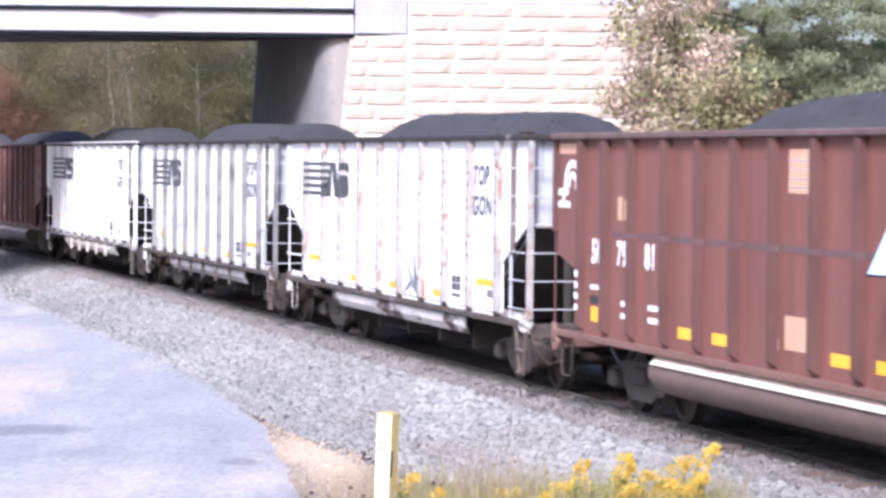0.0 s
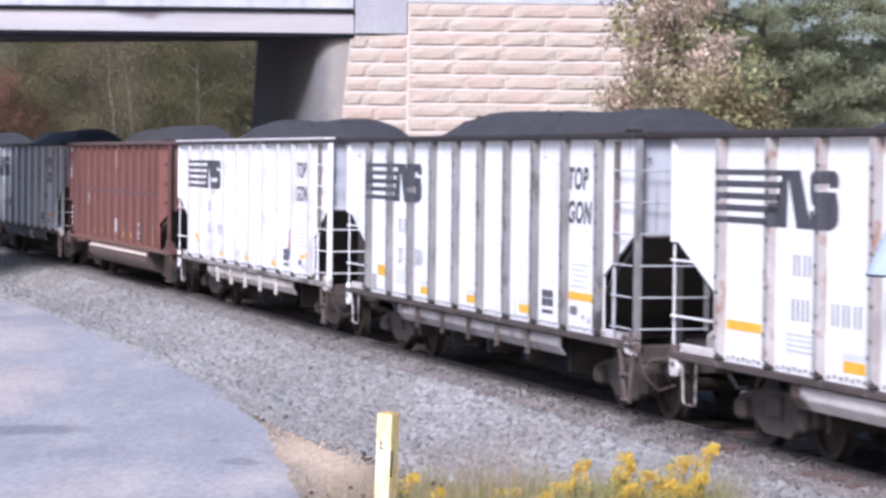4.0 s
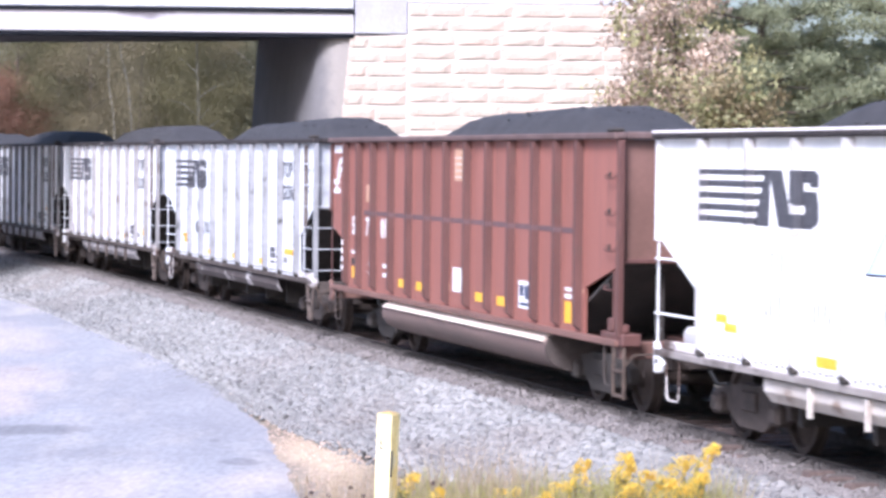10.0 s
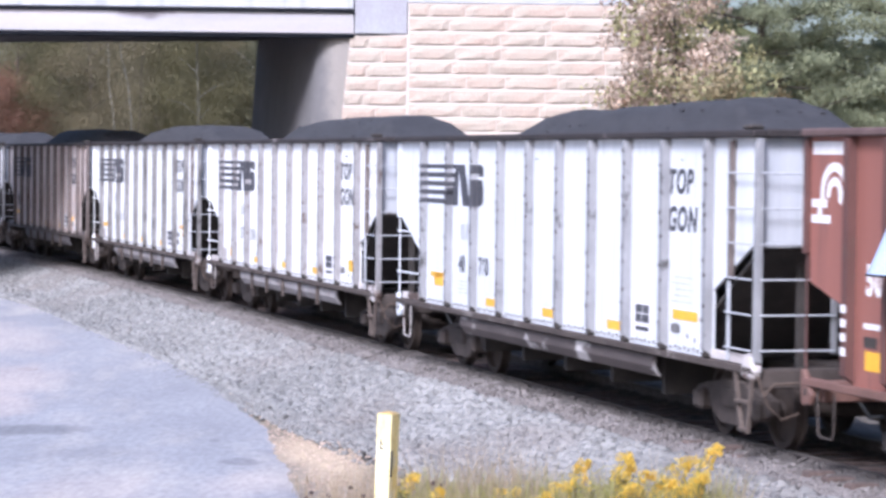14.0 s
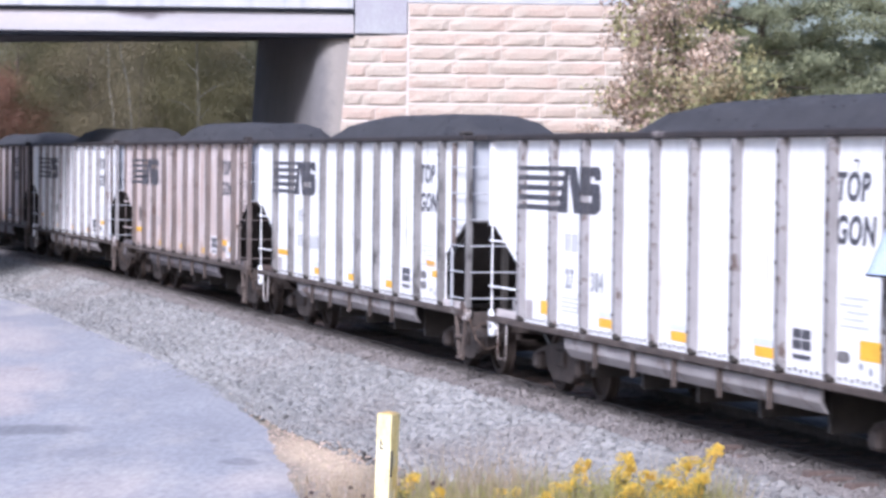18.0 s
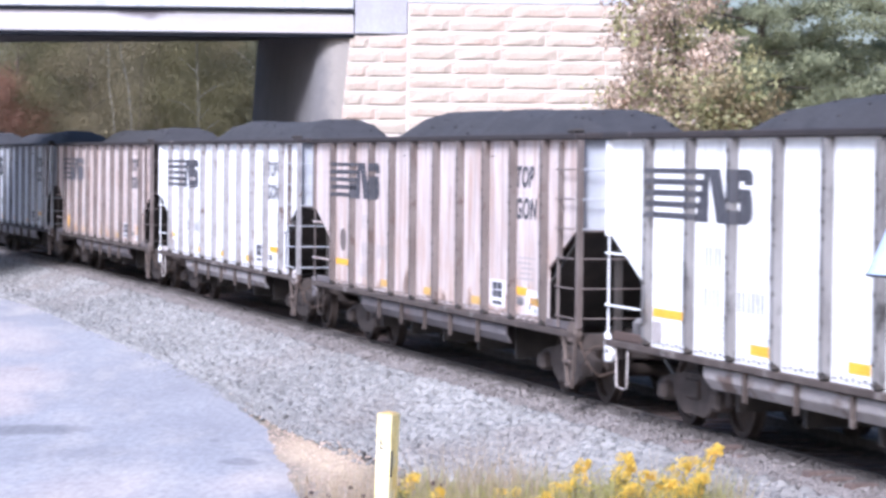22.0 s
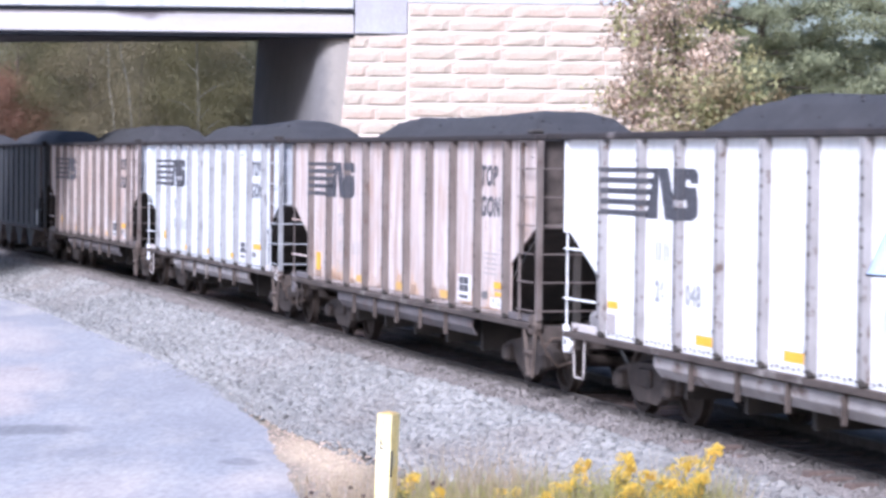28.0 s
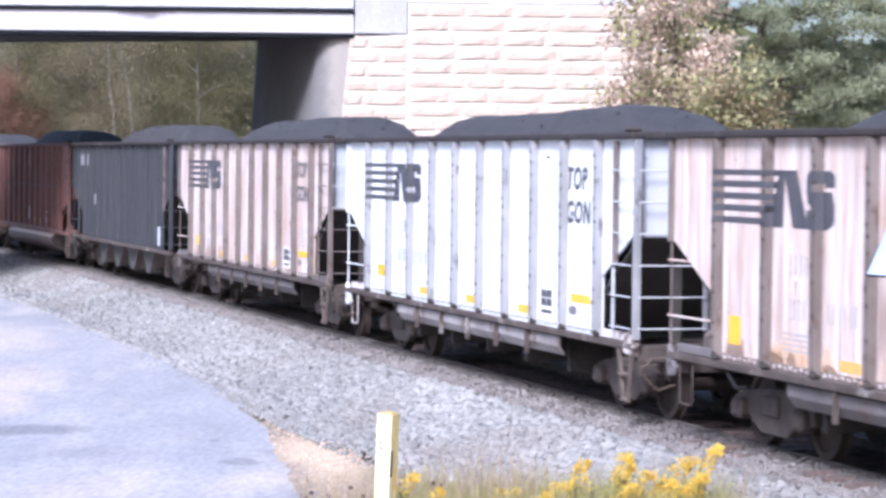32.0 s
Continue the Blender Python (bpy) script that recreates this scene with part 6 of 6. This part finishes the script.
TRAIN = [
    (41.37, lambda: tub_gondola("umber", "red-brown bathtub gondola with white lettering, full of coal", ("50", "79", "81"), STENCIL_TAN)),
    (24.64, lambda: open_gondola("rusty", "white coal gondola with rust spots and a winged paint scrawl", dict(long=True, plain_sill=True, rear="wide", scrawl="bird", front=[(4.96, 5.86, 1.475, 1.585)], smudge=[(5.72, 1.37)]))),
    (8.07, lambda: open_gondola("streaked", "white coal gondola with black-streaked ribs", dict(number=("26", "581"), faint=True, front=[(4.73, 5.72, 1.485, 1.595)], rear_patch=(-5.59, -5.11, 1.37, 1.55)))),
    (-8.51, lambda: open_gondola("clean", "clean white coal gondola with a small red and blue scrawl", dict(scrawl="figure", rear="step", white_chord=True, front=[(4.97, 5.44, 1.42, 1.50), (5.46, 5.93, 1.475, 1.565)], smudge=[(5.01, 1.34)]))),
    (-25.32, lambda: tub_gondola("brown", "red-brown bathtub gondola with a faded notice panel, full of coal", ("50", "75", "01"))),
    (-42.24, lambda: open_gondola("cool", "bluish-white grimy coal gondola with a clear road number", dict(long=True, plain_sill=True, number=("40", "760"), band=True))),
    (-58.94, lambda: open_gondola("white", "white coal gondola with grimy ribs and amber patches", dict(number=("27", "384"), faint=True, front=[(5.29, 5.80, 1.335, 1.545)], smudge=[(4.89, 1.34)], rear_patch=(-5.30, -4.83, 1.215, 1.405)))),
    (-75.25, lambda: open_gondola("streaked", "white coal gondola with dark weathered ribs", dict(rear="wide", front=[(5.06, 5.52, 1.645, 1.735), (5.37, 5.79, 1.485, 1.59)], smudge=[(4.89, 1.50), (4.89, 1.33)]))),
    (-91.71, lambda: open_gondola("pink", "white coal gondola washed pinkish brown by rust", dict(long=True, rear="wide", rust=26, spot=True, front=[(4.85, 5.35, 1.43, 1.545), (5.49, 5.89, 1.30, 1.42)], smudge=[(5.03, 1.34)], tall_notice=True))),
    (-108.37, lambda: open_gondola("white", "white coal gondola with pale ribs, loaded with coal", dict(number=("26", "048"), faint=True, rear_patch=(-5.96, -5.58, 1.45, 1.55)))),
    (-124.89, lambda: open_gondola("pink", "rust-stained whitish coal gondola with brown ribs", dict(long=True, rear="tall", rust=40, dark_end=True, front=[(5.48, 5.91, 1.46, 1.56), (5.53, 5.91, 1.35, 1.41)], smudge=[(5.03, 1.34)]))),
    (-141.40, lambda: open_gondola("cool", "bluish-white coal gondola with black rib stains", {})),
    (-157.90, lambda: open_gondola("pink", "rust-tinged white coal gondola", {})),
    (-174.20, lambda: bay_hopper("slate", "slate-blue four-bay coal hopper")),
    (-190.60, lambda: tub_gondola("umber", "dark red-brown bathtub gondola under the bridge", ("50", "71", "26"))),
    (-207.40, lambda: open_gondola("streaked", "white coal gondola at the end of the view", {})),
]
for j, (mid, make) in enumerate(TRAIN):
    car = make()
    load = tagged(holder("coal_load"), "heaped black coal load in a gondola", "coal", "coal loads of the train")
    heap, lumps = coal_meshes(j + 1, *HEAPS[j])
    new("coal_mound", heap).parent = load
    lump = tagged(new("coal_grit", lumps), "small loose coal lumps", kind="stuff")
    lump.parent = load
    CARS.append((car, load, mid))

# ---- pieces of the wall and the track ----
g = random.Random(15)
block_meshes = []
for q in range(8):
    L = (1.05, 1.2, 1.35, 1.5, 1.7, 1.28, 1.1, 1.6)[q]
    nx, nz = 7, 4
    verts, loops = [], []
    for iz in range(nz):
        for ix in range(nx):
            x, z = (ix / (nx - 1) - 0.5) * (L - 0.014), (-0.1725, -0.128, 0.03, 0.1725)[iz]
            edge = ix in (0, nx - 1) or iz in (0, nz - 1)
            verts.append((x, -0.0 if edge else -0.040 - 0.034 * noise.noise((x * 5, z * 7, q * 3.1)), z))
    for iz in range(nz - 1):
        for ix in range(nx - 1):
            a = iz * nx + ix
            loops.append((a, a + 1, a + nx + 1, a + nx))
    back = len(verts)
    verts += [((sx) * (L - 0.014) / 2, 0.06, sz * 0.345 / 2) for sx, sz in ((-1, -1), (1, -1), (1, 1), (-1, 1))]
    me = bpy.data.meshes.new("block")
    rim = [0, nx - 1, nz * nx - 1, (nz - 1) * nx]
    me.from_pydata(verts, [], loops + [(rim[0], back, back + 1, *range(nx - 1, 0, -1)), (rim[3], *range((nz - 1) * nx + 1, nz * nx), back + 2, back + 3)])
    me.materials.append(BLOCK)
    block_meshes.append((L, me))
COURSE = 0.405
for row in range(13):
    z = 7.60 - COURSE * row
    x = -1.05 - g.uniform(0, 0.5)
    while x < 7.3:
        L, me = g.choice(block_meshes)
        if x + L > -0.75:
            lo = max(x, -1.03)
            ob = new("block", me)
            ob.parent = wing
            ob.matrix_basis = Matrix.Translation(((lo + x + L) / 2, 77.055, z)) @ Matrix.Diagonal(((x + L - lo) / L, 1, 1, 1))
        x += L
    if row >= 2:
        z = 7.50 - COURSE * row
        left = -2.70 - 0.097 * (6.83 - z)
        for a, b in (((left, left + 0.95), (left + 0.95, -1.085)) if row % 2 else ((left, left + 0.55), (left + 0.55, -1.085))):
            L, me = g.choice(block_meshes)
            ob = new("block", me)
            ob.parent = abutment
            ob.matrix_basis = Matrix.Translation(((a + b) / 2 + 2.7, 77.035 - 77.2, z)) @ Matrix.Diagonal(((b - a) / L, 1, 1, 1))

sleeper = Shape().box(-0.11, 0.11, -1.3, 1.3, -0.33, -0.165).mesh("sleeper", 0.012)
sleeper.materials.append(TIE)
for j in range(150):
    s = -32 + 0.52 * j
    x, y = on_line(s)
    h = math.degrees(float(np.interp(s, GRID, HEAD)))
    ob = new("sleeper", sleeper)
    ob.parent = ballast
    ob.matrix_basis = pose(float(x), float(y), 0.006 * math.sin(j * 3.7), 0, 0, h + math.sin(j * 2.3) * 0.8)

# weathered sleeper ends that stick out of the dusty shoulder
stub = Shape().box(-0.10, 0.10, 1.12, 1.46, -0.24, -0.04).mesh("sleeper_end", 0.02)
stub.materials.append(TIE)
for j in (0, 2, 3, 5, 6, 7, 8, 9, 10):
    s = 38.2 + 0.52 * j
    x, y = on_line(s)
    ob = new("sleeper_end", stub)
    ob.parent = ballast
    ob.matrix_basis = pose(float(x), float(y), 0.012 * math.sin(j * 3.7), 2 * math.sin(j), 0, math.degrees(float(np.interp(s, GRID, HEAD))) + 180 + 2 * math.sin(j * 2.3))


# ---- movement: every wagon, its coal and its wheels follow the line ----
def wagon_pose(s):
    ax, ay = on_line(s + 5.75)
    bx, by = on_line(s - 5.75)
    return pose((ax + bx) / 2, (ay + by) / 2, 0, 0, 0, math.degrees(math.atan2(ay - by, ax - bx)))


def motions():
    times = [0.5 * j for j in range(65)]
    for car, load, mid in CARS:
        rows = [(t, wagon_pose(mid + rolled(t))) for t in times]
        walk(car, rows)
        walk(load, rows)
    # the tall goldenrod nods in the train's wind: (seconds, sideways lean in degrees)
    nods = [(0, -1.0), (0.5, 0.3), (1.0, -2.2), (1.5, -2.6), (2.5, -1.2), (3.5, -1.5), (5.5, -1.6), (6.0, 0.1), (7.0, -3.1), (7.5, 0.5), (8.0, -2.6), (9.0, -0.2), (10.0, -1.0), (11.0, -0.7), (12.0, -0.7),
            (13.0, 0.3), (13.5, 0.9), (14.5, -0.2), (16.5, 0.1), (18.0, 0.8), (19.0, 1.0), (20.0, 0.9), (22.0, 0.6), (23.5, 0.1), (25.5, 0.6), (27.5, 0.6), (29.0, -0.2), (30.0, 0.5), (31.0, 1.0), (32.0, 0.9)]
    for plant in SWAYING:
        base = plant.matrix_basis.copy()
        walk(plant, [(t, base @ pose(0, 0, 0, 0, a, 0)) for t, a in nods])
    spin = [round(0.1 * j, 2) for j in range(321)]
    angles = [math.degrees(rolled(t) / 0.457) for t in spin]
    for w, ax in WHEELS:
        walk(w, [(t, pose(ax, 0, 0.457, 0, a, 0)) for t, a in zip(spin, angles)])


motions()
